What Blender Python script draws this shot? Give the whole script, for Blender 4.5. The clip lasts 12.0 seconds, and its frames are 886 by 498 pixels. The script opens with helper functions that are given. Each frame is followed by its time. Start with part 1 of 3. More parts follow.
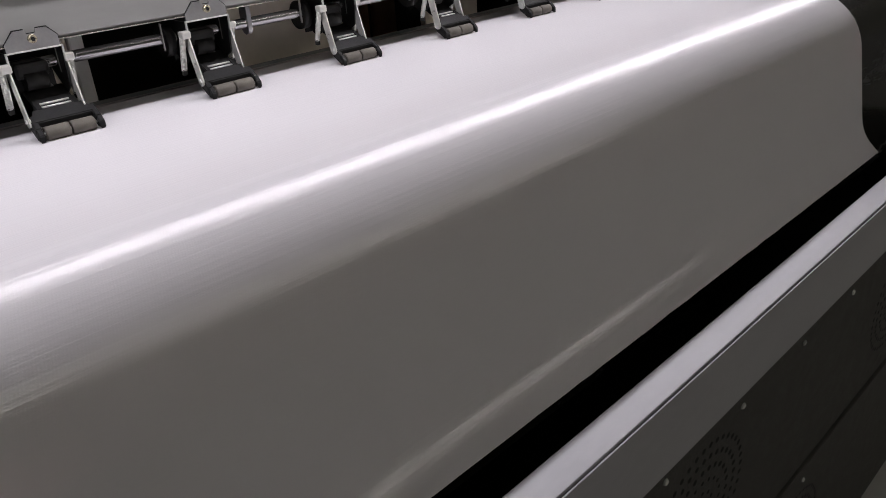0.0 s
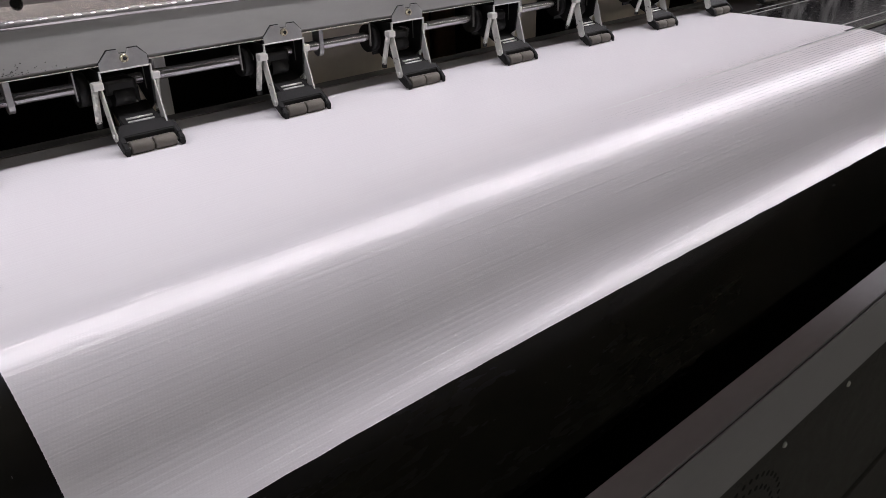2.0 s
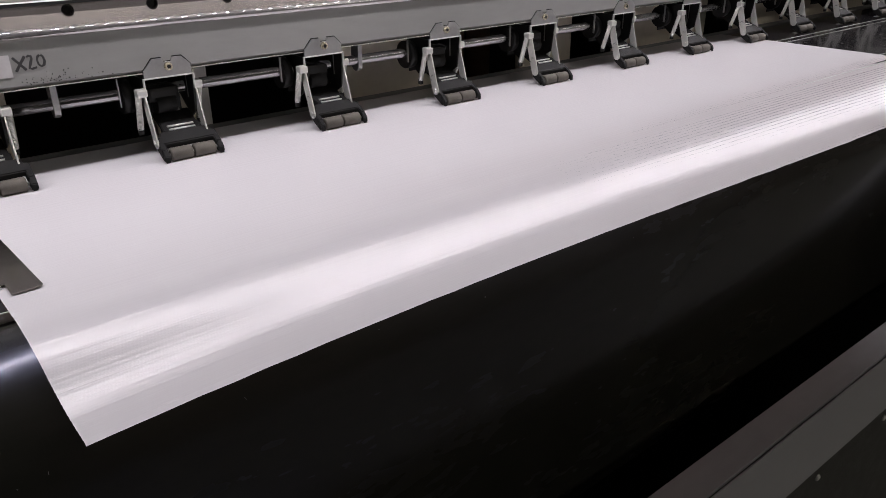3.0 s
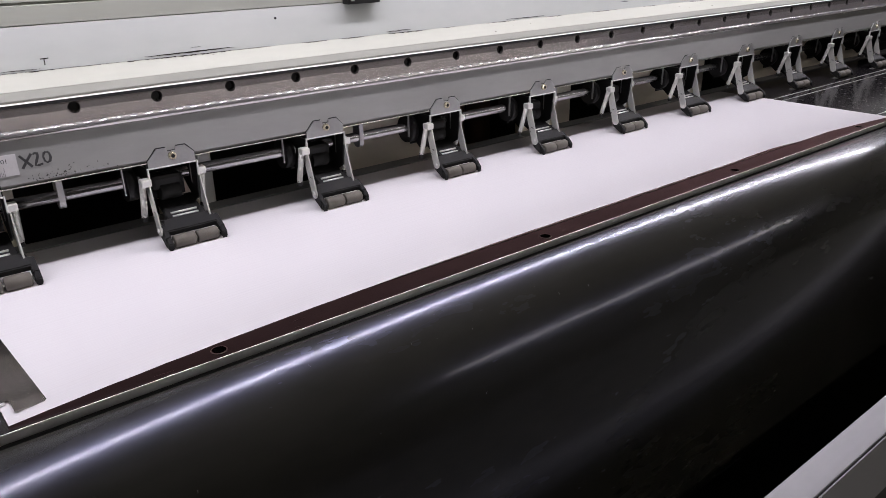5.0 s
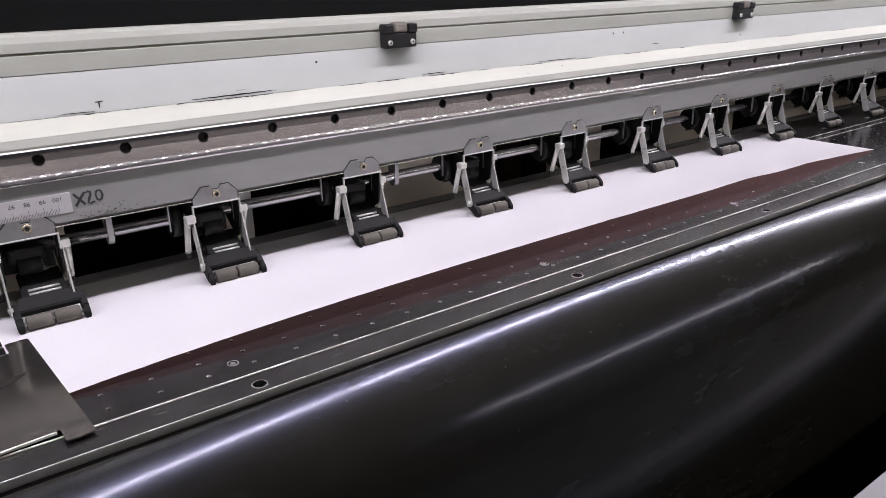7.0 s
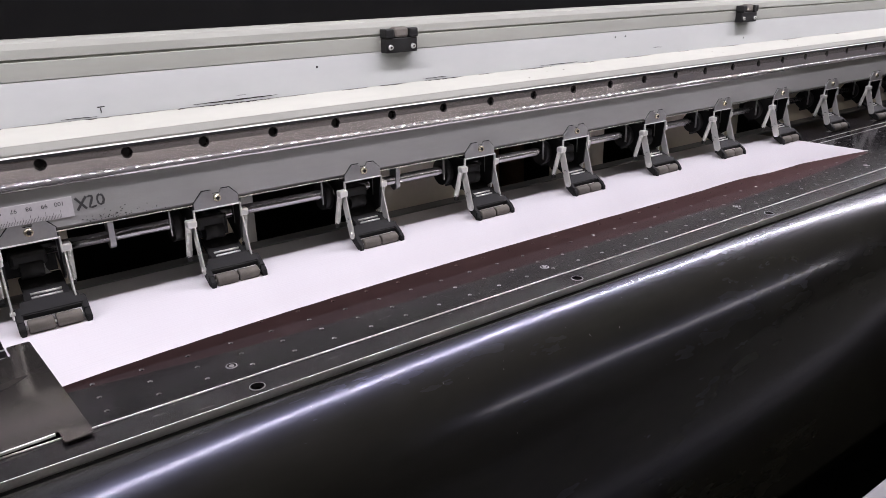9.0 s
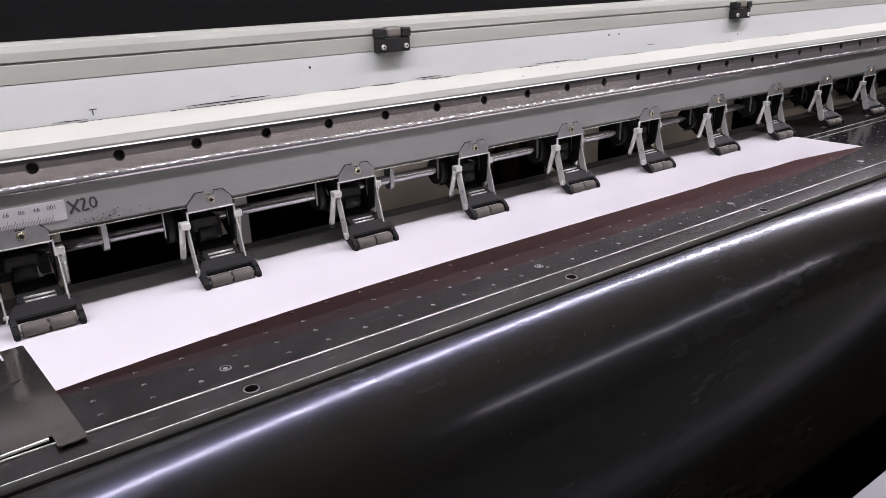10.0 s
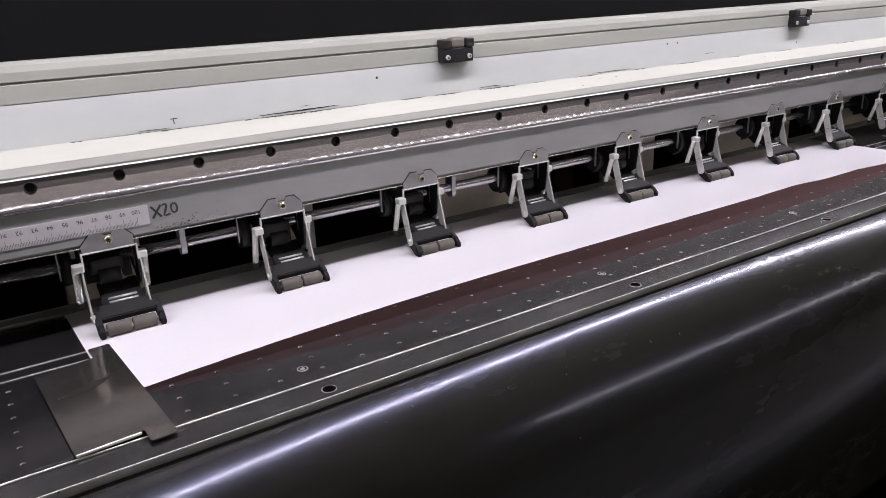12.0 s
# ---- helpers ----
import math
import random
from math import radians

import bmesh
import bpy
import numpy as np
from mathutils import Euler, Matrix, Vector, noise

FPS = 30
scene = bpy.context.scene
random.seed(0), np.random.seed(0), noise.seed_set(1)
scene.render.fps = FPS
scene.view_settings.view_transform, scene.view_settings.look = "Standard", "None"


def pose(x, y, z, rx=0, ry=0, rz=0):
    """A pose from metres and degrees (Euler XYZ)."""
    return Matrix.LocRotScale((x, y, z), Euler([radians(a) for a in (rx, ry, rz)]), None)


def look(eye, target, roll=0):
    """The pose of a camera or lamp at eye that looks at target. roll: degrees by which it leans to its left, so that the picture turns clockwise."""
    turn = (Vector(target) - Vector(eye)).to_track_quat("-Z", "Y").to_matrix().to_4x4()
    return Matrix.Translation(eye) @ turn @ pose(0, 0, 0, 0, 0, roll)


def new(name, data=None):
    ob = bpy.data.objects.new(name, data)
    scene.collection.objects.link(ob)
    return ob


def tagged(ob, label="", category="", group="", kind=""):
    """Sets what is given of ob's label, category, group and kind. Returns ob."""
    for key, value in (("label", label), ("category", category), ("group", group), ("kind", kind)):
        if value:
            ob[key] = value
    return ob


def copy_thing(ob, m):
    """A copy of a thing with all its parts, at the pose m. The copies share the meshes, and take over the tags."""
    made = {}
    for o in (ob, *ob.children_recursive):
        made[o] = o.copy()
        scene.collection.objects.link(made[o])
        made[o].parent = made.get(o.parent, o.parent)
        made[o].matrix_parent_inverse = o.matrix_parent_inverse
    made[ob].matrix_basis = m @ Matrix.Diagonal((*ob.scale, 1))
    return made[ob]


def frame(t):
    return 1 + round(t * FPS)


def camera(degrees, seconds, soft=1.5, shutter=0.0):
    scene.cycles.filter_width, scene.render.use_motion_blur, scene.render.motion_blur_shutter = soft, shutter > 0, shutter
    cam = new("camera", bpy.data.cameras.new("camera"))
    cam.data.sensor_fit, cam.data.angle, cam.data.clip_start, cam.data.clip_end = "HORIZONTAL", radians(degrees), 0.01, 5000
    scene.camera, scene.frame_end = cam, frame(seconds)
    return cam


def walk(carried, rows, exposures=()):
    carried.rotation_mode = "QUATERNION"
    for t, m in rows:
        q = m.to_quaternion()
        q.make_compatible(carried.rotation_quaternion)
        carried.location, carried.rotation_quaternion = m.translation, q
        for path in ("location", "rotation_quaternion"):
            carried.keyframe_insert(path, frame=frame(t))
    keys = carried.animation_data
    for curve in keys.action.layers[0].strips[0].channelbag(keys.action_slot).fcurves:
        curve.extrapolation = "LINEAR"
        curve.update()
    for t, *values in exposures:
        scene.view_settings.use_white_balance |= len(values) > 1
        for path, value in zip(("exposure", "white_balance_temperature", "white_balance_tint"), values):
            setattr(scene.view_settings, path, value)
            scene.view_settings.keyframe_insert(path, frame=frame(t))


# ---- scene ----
cam = camera(61.7, 12.0, soft=0.8)
PATH = [
    (0, (-0.106, -0.611, 0.164), (1.108, 0.694, -0.744), -3.5),
    (0.5, (-0.106, -0.608, 0.172), (1.108, 0.69, -0.746), -2.6),
    (1, (-0.091, -0.627, 0.177), (1.061, 0.729, -0.737), -3.1),
    (1.5, (-0.115, -0.617, 0.172), (1.058, 0.739, -0.714), -2.1),
    (2, (-0.128, -0.602, 0.191), (1.029, 0.758, -0.708), -1.5),
    (2.5, (-0.133, -0.601, 0.188), (1.01, 0.795, -0.676), -1.0),
    (3, (-0.137, -0.596, 0.185), (0.997, 0.819, -0.659), -0.4),
    (3.2, (-0.139, -0.595, 0.186), (0.992, 0.835, -0.636), -0.7),
    (4.8, (-0.126, -0.585, 0.227), (1.016, 0.861, -0.55), -1.1),
    (5, (-0.126, -0.585, 0.228), (1.021, 0.857, -0.548), -0.9),
    (5.5, (-0.125, -0.589, 0.232), (1.022, 0.871, -0.51), -1.2),
    (6, (-0.13, -0.594, 0.237), (1.003, 0.888, -0.483), -1.0),
    (6.5, (-0.133, -0.591, 0.234), (0.989, 0.907, -0.473), -1.1),
    (7, (-0.136, -0.59, 0.237), (0.974, 0.923, -0.457), -1.1),
    (7.2, (-0.137, -0.591, 0.238), (0.967, 0.927, -0.452), -1.1),
    (9, (-0.131, -0.596, 0.235), (0.963, 0.935, -0.443), -1.5),
    (9.5, (-0.129, -0.597, 0.236), (0.965, 0.93, -0.449), -1.6),
    (10, (-0.128, -0.597, 0.237), (0.969, 0.928, -0.448), -1.9),
    (10.5, (-0.128, -0.595, 0.238), (0.967, 0.933, -0.444), -2.1),
    (11, (-0.131, -0.597, 0.242), (0.952, 0.942, -0.434), -2.1),
    (11.5, (-0.135, -0.6, 0.243), (0.927, 0.956, -0.426), -2.2),
    (12, (-0.153, -0.593, 0.241), (0.865, 0.996, -0.422), -2.4),
]
walk(cam, [(t, look(eye, target, roll)) for t, eye, target, roll in PATH], [(0.0, 0.14, 6600, 8), (1.0, 0.26, 6550, 10), (2.0, 0.04, 6600, 9), (3.2, -0.08, 6700, 9), (4.8, 0.08, 6500, 11), (9.0, 0.27, 6450, 13.5), (12.0, 0.27, 6450, 13.5)])


# ---------------- light ----------------
world = bpy.data.worlds.new("room_air")
world.use_nodes = True
world.node_tree.nodes["Background"].inputs[0].default_value = (1.0, 0.88, 0.82, 1)
world.node_tree.nodes["Background"].inputs[1].default_value = 0.013
scene.world = world


LED_POWER, TUBE_POWER = 192.0, 9.2
LED_Y, LED_Z = -0.065, 0.33


# ---------------- materials ----------------
def mat(name, c1, c2, rough=0.5, metal=0.0, scale=40.0, stretch=(1, 1, 1), bump=0.0, bscale=400.0, rough2=None, coat=0.0, spec=0.5, bstretch=None):
    """Two-tone procedural surface with grain at two sizes, uneven gloss and fine relief."""
    m = bpy.data.materials.new(name)
    m.use_nodes = True
    nt = m.node_tree
    n, l = nt.nodes, nt.links
    bs = n["Principled BSDF"]
    tc = n.new("ShaderNodeTexCoord")
    mp = n.new("ShaderNodeMapping")
    mp.inputs["Scale"].default_value = stretch
    l.new(tc.outputs["Object"], mp.inputs[0])
    a = n.new("ShaderNodeTexNoise")
    a.inputs["Scale"].default_value, a.inputs["Detail"].default_value = scale, 6
    b = n.new("ShaderNodeTexNoise")
    b.inputs["Scale"].default_value, b.inputs["Detail"].default_value = scale * 11, 3
    for t in (a, b):
        l.new(mp.outputs[0], t.inputs["Vector"])
    mx = n.new("ShaderNodeMath")
    mx.operation = "MULTIPLY_ADD"
    mx.inputs[1].default_value = 0.35
    l.new(b.outputs[0], mx.inputs[0])
    sc = n.new("ShaderNodeMath")
    sc.operation = "MULTIPLY"
    sc.inputs[1].default_value = 0.65
    l.new(a.outputs[0], sc.inputs[0])
    l.new(sc.outputs[0], mx.inputs[2])
    cr = n.new("ShaderNodeValToRGB")
    cr.color_ramp.elements[0].position, cr.color_ramp.elements[1].position = 0.33, 0.67
    cr.color_ramp.elements[0].color, cr.color_ramp.elements[1].color = (*c1, 1), (*c2, 1)
    l.new(mx.outputs[0], cr.inputs[0])
    l.new(cr.outputs[0], bs.inputs["Base Color"])
    mr = n.new("ShaderNodeMapRange")
    mr.inputs["To Min"].default_value, mr.inputs["To Max"].default_value = rough, rough * 1.35 if rough2 is None else rough2
    mr.inputs["From Min"].default_value, mr.inputs["From Max"].default_value = 0.3, 0.7
    l.new(mx.outputs[0], mr.inputs[0])
    l.new(mr.outputs[0], bs.inputs["Roughness"])
    bs.inputs["Metallic"].default_value = metal
    bs.inputs["Specular IOR Level"].default_value = spec
    bs.inputs["Coat Weight"].default_value = coat
    bs.inputs["Coat Roughness"].default_value = 0.08
    if bump:
        bt = n.new("ShaderNodeTexNoise")
        bt.inputs["Scale"].default_value, bt.inputs["Detail"].default_value = bscale, 3
        bm_ = n.new("ShaderNodeMapping")
        bm_.inputs["Scale"].default_value = bstretch or stretch
        l.new(tc.outputs["Object"], bm_.inputs[0])
        l.new(bm_.outputs[0], bt.inputs["Vector"])
        bp = n.new("ShaderNodeBump")
        bp.inputs["Strength"].default_value, bp.inputs["Distance"].default_value = bump, 0.001
        l.new(bt.outputs[0], bp.inputs["Height"])
        l.new(bp.outputs[0], bs.inputs["Normal"])
    return m


def brushed(m, across):
    """Fine grinding marks that draw reflections out across them."""
    nt = m.node_tree
    bs = nt.nodes["Principled BSDF"]
    bs.inputs["Anisotropic"].default_value = 0.97
    v = nt.nodes.new("ShaderNodeCombineXYZ")
    for k in range(3):
        v.inputs[k].default_value = across[k]
    nt.links.new(v.outputs[0], bs.inputs["Tangent"])


def glow(name, colour, strength):
    m = bpy.data.materials.new(name)
    m.use_nodes = True
    bs = m.node_tree.nodes["Principled BSDF"]
    bs.inputs["Base Color"].default_value = (0.8, 0.8, 0.8, 1)
    bs.inputs["Emission Color"].default_value = (*colour, 1)
    bs.inputs["Emission Strength"].default_value = strength
    return m


def fabric_material():
    """White satin-coated print fabric: fine ribs across the width, woven dots, satin gloss."""
    m = bpy.data.materials.new("white_satin_fabric")
    m.use_nodes = True
    n, l = m.node_tree.nodes, m.node_tree.links
    bs = n["Principled BSDF"]
    uv = n.new("ShaderNodeUVMap")
    mp = n.new("ShaderNodeMapping")
    mp.inputs["Scale"].default_value = (10, 850, 1)
    l.new(uv.outputs[0], mp.inputs[0])
    rib = n.new("ShaderNodeTexNoise")
    rib.inputs["Scale"].default_value, rib.inputs["Detail"].default_value = 1.0, 4
    l.new(mp.outputs[0], rib.inputs["Vector"])
    mp2 = n.new("ShaderNodeMapping")
    mp2.inputs["Scale"].default_value = (620, 620, 1)
    mp2.inputs["Rotation"].default_value = (0, 0, 0.35)
    l.new(uv.outputs[0], mp2.inputs[0])
    dot = n.new("ShaderNodeTexVoronoi")
    dot.inputs["Scale"].default_value, dot.inputs["Randomness"].default_value = 1.0, 0.25
    l.new(mp2.outputs[0], dot.inputs["Vector"])
    ad = n.new("ShaderNodeMath")
    ad.operation = "MULTIPLY_ADD"
    ad.inputs[1].default_value = 0.2
    l.new(dot.outputs["Distance"], ad.inputs[0])
    mp3 = n.new("ShaderNodeMapping")
    mp3.inputs["Scale"].default_value = (2.0, 400, 1)
    l.new(uv.outputs[0], mp3.inputs[0])
    streak = n.new("ShaderNodeTexNoise")
    streak.inputs["Scale"].default_value, streak.inputs["Detail"].default_value = 1.0, 2
    l.new(mp3.outputs[0], streak.inputs["Vector"])
    st = n.new("ShaderNodeMath")
    st.operation = "MULTIPLY_ADD"
    st.inputs[1].default_value = 1.5
    l.new(streak.outputs[0], st.inputs[0])
    l.new(rib.outputs[0], st.inputs[2])
    l.new(st.outputs[0], ad.inputs[2])
    bp = n.new("ShaderNodeBump")
    bp.inputs["Strength"].default_value, bp.inputs["Distance"].default_value = 0.30, 0.0003
    l.new(ad.outputs[0], bp.inputs["Height"])
    l.new(bp.outputs[0], bs.inputs["Normal"])
    big = n.new("ShaderNodeTexNoise")
    big.inputs["Scale"].default_value = 9
    l.new(uv.outputs[0], big.inputs["Vector"])
    cr = n.new("ShaderNodeValToRGB")
    cr.color_ramp.elements[0].color, cr.color_ramp.elements[1].color = (0.88, 0.87, 0.89, 1), (0.93, 0.92, 0.94, 1)
    l.new(big.outputs[0], cr.inputs[0])
    l.new(cr.outputs[0], bs.inputs["Base Color"])
    tr = n.new("ShaderNodeBsdfTranslucent")
    tr.inputs["Color"].default_value = (0.88, 0.52, 0.49, 1)
    mixer = n.new("ShaderNodeMixShader")
    mixer.inputs[0].default_value = 0.22
    l.new(bs.outputs[0], mixer.inputs[1])
    l.new(tr.outputs[0], mixer.inputs[2])
    l.new(mixer.outputs[0], n["Material Output"].inputs["Surface"])
    bs.inputs["Roughness"].default_value = FABRIC_ROUGH
    bs.inputs["Specular IOR Level"].default_value = FABRIC_SPEC
    return m


FABRIC_ROUGH, FABRIC_SPEC = 0.22, 0.95
M_FABRIC = fabric_material()
M_BEAM = mat("grey_painted_aluminium", (0.262, 0.264, 0.252), (0.312, 0.313, 0.30), 0.36, 0.15, 14, (0.3, 1, 1), 0.05, 900)
M_BEAM_EDGE = mat("bare_metal_edge", (0.42, 0.41, 0.39), (0.58, 0.56, 0.53), 0.22, 1.0, 60, (0.3, 1, 1))
M_RAIL = mat("ground_rail_steel", (0.20, 0.182, 0.172), (0.26, 0.24, 0.228), 0.20, 0.75, 25, (0.15, 1, 1), 0.05, 300, bstretch=(0.1, 1, 6))
brushed(M_RAIL, (0, 0, 1))
M_WHITE = mat("white_dusty_paint", (0.330, 0.338, 0.292), (0.385, 0.393, 0.342), 0.6, 0.0, 9, (0.3, 1, 1), 0.05, 500)
M_PALE = mat("pale_grey_paint", (0.43, 0.45, 0.432), (0.47, 0.49, 0.47), 0.42, 0.0, 10, (0.4, 1, 1), 0.03, 700)
M_EXTR = mat("warm_grey_aluminium", (0.248, 0.256, 0.222), (0.305, 0.314, 0.275), 0.42, 0.1, 12, (0.15, 1, 1), 0.03, 800)
M_PLATEN = mat("black_anodised_platen", (0.0105, 0.0098, 0.0105), (0.014, 0.013, 0.0138), 0.14, 0.0, 18, (0.35, 1, 1), 0.02, 900, rough2=0.17)
M_APRON = mat("black_gloss_apron", (0.026, 0.0255, 0.0195), (0.036, 0.035, 0.027), 0.24, 0.0, 9, (0.3, 1, 1), 0.03, 700, rough2=0.29, coat=0.5)
M_APRON.node_tree.nodes["Principled BSDF"].inputs["Coat Roughness"].default_value = 0.135
M_APRON.node_tree.nodes["Principled BSDF"].inputs["Specular Tint"].default_value = (0.55, 0.60, 1.0, 1)
M_STEEL = mat("zinc_plated_steel", (0.70, 0.70, 0.66), (0.84, 0.84, 0.80), 0.27, 0.7, 50, (1, 1, 1), 0.05, 900)
M_STEEL_PAINT = mat("grey_pressed_steel", (0.34, 0.34, 0.34), (0.44, 0.44, 0.43), 0.32, 0.75, 40, (1, 1, 1), 0.04, 900)
M_ROD = mat("polished_rod", (0.36, 0.35, 0.36), (0.46, 0.45, 0.455), 0.2, 1.0, 30, (0.2, 1, 1))
M_BLACK = mat("black_moulded_plastic", (0.006, 0.006, 0.006), (0.012, 0.012, 0.0115), 0.40, 0.0, 60, (1, 1, 1), 0.12, 1500, spec=0.3)
M_FORK = mat("worn_black_fork_plastic", (0.004, 0.004, 0.004), (0.010, 0.010, 0.0095), 0.5, 0.0, 70, (1, 1, 1), 0.2, 1500, spec=0.18)
M_RUBBER = mat("dark_grey_rubber", (0.085, 0.078, 0.066), (0.125, 0.114, 0.096), 0.55, 0.0, 90, (1, 1, 1), 0.15, 2500, spec=0.3)
# near-black base that keeps inner and hidden parts dark
M_DARK = mat("near_black_metal", (0.006, 0.006, 0.006), (0.014, 0.013, 0.013), 0.6, 0.0, 30)
M_GUIDE = mat("brushed_stainless_guide", (0.235, 0.218, 0.20), (0.32, 0.30, 0.276), 0.13, 0.92, 8, (1, 0.3, 1), 0.02, 700, bstretch=(1, 0.08, 1))
M_STAIN = mat("dark_ink_stain", (0.010, 0.009, 0.008), (0.035, 0.031, 0.027), 0.7, 0.0, 160, spec=0.1)
# black that carries the shade of holes, slots and gaps
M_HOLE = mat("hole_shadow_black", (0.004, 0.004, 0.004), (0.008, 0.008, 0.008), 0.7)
M_MATT = mat("matt_black_backdrop", (0.003, 0.003, 0.003), (0.005, 0.005, 0.0048), 0.85, spec=0.06)
M_BRASS = mat("yellowish_zinc_screw", (0.62, 0.56, 0.40), (0.74, 0.68, 0.52), 0.22, 1.0, 60)
M_FRONT = mat("front_rail_grey_paint", (0.34, 0.34, 0.355), (0.40, 0.40, 0.415), 0.34, 0.1, 12, (0.4, 1, 1), 0.04, 1000)
M_PANEL = mat("dark_textured_panel", (0.030, 0.029, 0.024), (0.046, 0.044, 0.037), 0.5, 0.0, 60, (1, 1, 1), 0.35, 1400)
M_LABEL = mat("aged_white_label", (0.44, 0.43, 0.43), (0.52, 0.51, 0.51), 0.45, 0.0, 40)
M_INK = mat("black_marker_ink", (0.02, 0.02, 0.022), (0.05, 0.05, 0.05), 0.5, 0.0, 300)
M_FLOOR = mat("grey_concrete_floor", (0.40, 0.40, 0.375), (0.48, 0.48, 0.45), 0.5, 0.0, 3, (1, 1, 1), 0.1, 60)
M_WALL = mat("off_white_wall", (0.50, 0.50, 0.47), (0.56, 0.56, 0.53), 0.7, 0.0, 2, (1, 1, 1), 0.05, 80)
M_CARD = mat("brown_cardboard", (0.16, 0.10, 0.06), (0.22, 0.14, 0.09), 0.7, 0.0, 40)
M_CREAM = mat("cream_plastic", (0.72, 0.71, 0.66), (0.80, 0.79, 0.74), 0.4, 0.0, 20)
M_RACE = mat("ground_raceway_steel", (0.33, 0.305, 0.297), (0.40, 0.372, 0.36), 0.165, 0.85, 25, (0.15, 1, 1), rough2=0.18)
brushed(M_RACE, (0, 0, 1))
M_MIRROR = mat("polished_edge", (0.50, 0.48, 0.48), (0.58, 0.56, 0.56), 0.03, 0.8, 50, rough2=0.04)
M_OLIVE = mat("cream_olive_paint", (0.70, 0.63, 0.51), (0.79, 0.72, 0.59), 0.5, 0.0, 12)
M_GREY = mat("mid_grey_steel", (0.19, 0.186, 0.18), (0.24, 0.235, 0.228), 0.45, 0.0, 30)
M_RIM = mat("worn_hole_rim", (0.16, 0.155, 0.15), (0.42, 0.41, 0.40), 0.3, 0.8, 35)
M_LED = glow("led_light", (0.95, 0.90, 0.995), LED_POWER)
M_TUBE = glow("tube_light", (1.0, 0.93, 0.90), TUBE_POWER)


# ---------------- mesh tools ----------------
def add(bm, verts, faces):
    vs = [bm.verts.new(v) for v in verts]
    for f in faces:
        bm.faces.new([vs[i] for i in f])


def box(bm, x0, x1, y0, y1, z0, z1, bevel=0.0, seg=2):
    b = bmesh.new()
    bmesh.ops.create_cube(b, size=1)
    for v in b.verts:
        v.co = ((x0 + x1) / 2 + v.co.x * (x1 - x0), (y0 + y1) / 2 + v.co.y * (y1 - y0), (z0 + z1) / 2 + v.co.z * (z1 - z0))
    if bevel:
        bmesh.ops.bevel(b, geom=b.edges[:], offset=bevel, segments=seg, affect="EDGES", profile=0.5)
    merge(bm, b)
    return bm


def merge(bm, b, m=None):
    b.verts.index_update()
    vs = [bm.verts.new(m @ v.co if m else v.co) for v in b.verts]
    for f in b.faces:
        g = bm.faces.new([vs[v.index] for v in f.verts])
        g.smooth = f.smooth
    b.free()


def cyl(bm, p0, p1, r, n=20, r1=None, cap=True):
    p0, p1 = Vector(p0), Vector(p1)
    q = (p1 - p0).to_track_quat("Z", "Y")
    rings = []
    for p, rr in ((p0, r), (p1, r if r1 is None else r1)):
        rings.append([bm.verts.new(p + q @ Vector((rr * math.cos(2 * math.pi * k / n), rr * math.sin(2 * math.pi * k / n), 0))) for k in range(n)])
    for k in range(n):
        f = bm.faces.new([rings[0][k], rings[0][(k + 1) % n], rings[1][(k + 1) % n], rings[1][k]])
        f.smooth = True
    if cap:
        bm.faces.new(rings[0][::-1])
        bm.faces.new(rings[1])
    return bm


def prism(bm, pts, axis, a, b, smooth=False):
    """A closed outline of 2D points drawn out along an axis from a to b."""
    def at(p, w):
        return {"x": (w, p[0], p[1]), "y": (p[0], w, p[1]), "z": (p[0], p[1], w)}[axis]
    n = len(pts)
    v0 = [bm.verts.new(at(p, a)) for p in pts]
    v1 = [bm.verts.new(at(p, b)) for p in pts]
    for k in range(n):
        f = bm.faces.new([v0[k], v0[(k + 1) % n], v1[(k + 1) % n], v1[k]])
        f.smooth = smooth
    bm.faces.new(v0[::-1])
    bm.faces.new(v1)
    return bm


def holed(bm, x0, x1, y0, y1, holes, r, depth, at, n=14):
    """A rectangle with one round blind hole a cell; at(x, y, d) gives the place d under the surface."""
    for (cx0, cx1, cy0, cy1), (cx, cy) in holes:
        ang = [2 * math.pi * k / n for k in range(n)]
        for qx, qy in ((cx0, cy0), (cx1, cy0), (cx1, cy1), (cx0, cy1)):
            ang.append(math.atan2(qy - cy, qx - cx) % (2 * math.pi))
        ang = sorted(set(round(a, 6) for a in ang))
        inner, outer, deep = [], [], []
        for a in ang:
            c, s = math.cos(a), math.sin(a)
            d = min(((cx1 if c > 0 else cx0) - cx) / c if abs(c) > 1e-9 else 9, ((cy1 if s > 0 else cy0) - cy) / s if abs(s) > 1e-9 else 9)
            outer.append(bm.verts.new(at(cx + c * d, cy + s * d, 0)))
            inner.append(bm.verts.new(at(cx + c * r, cy + s * r, 0)))
            deep.append(bm.verts.new(at(cx + c * r, cy + s * r, depth)))
        k = len(ang)
        for i in range(k):
            j = (i + 1) % k
            bm.faces.new([inner[i], outer[i], outer[j], inner[j]])
            bm.faces.new([deep[i], inner[i], inner[j], deep[j]])
        bm.faces.new(deep)


def part(name, bm, material, parent=None, label="", smooth=False):
    bmesh.ops.recalc_face_normals(bm, faces=bm.faces[:]) if len(bm.faces) < 60000 else None
    me = bpy.data.meshes.new(name)
    if smooth:
        for f in bm.faces:
            f.smooth = True
    bm.to_mesh(me)
    bm.free()
    me.materials.append(material)
    ob = new(name, me)
    if parent:
        ob.parent = parent
    if label:
        ob["label"] = label
    return ob


def bmnew():
    return bmesh.new()


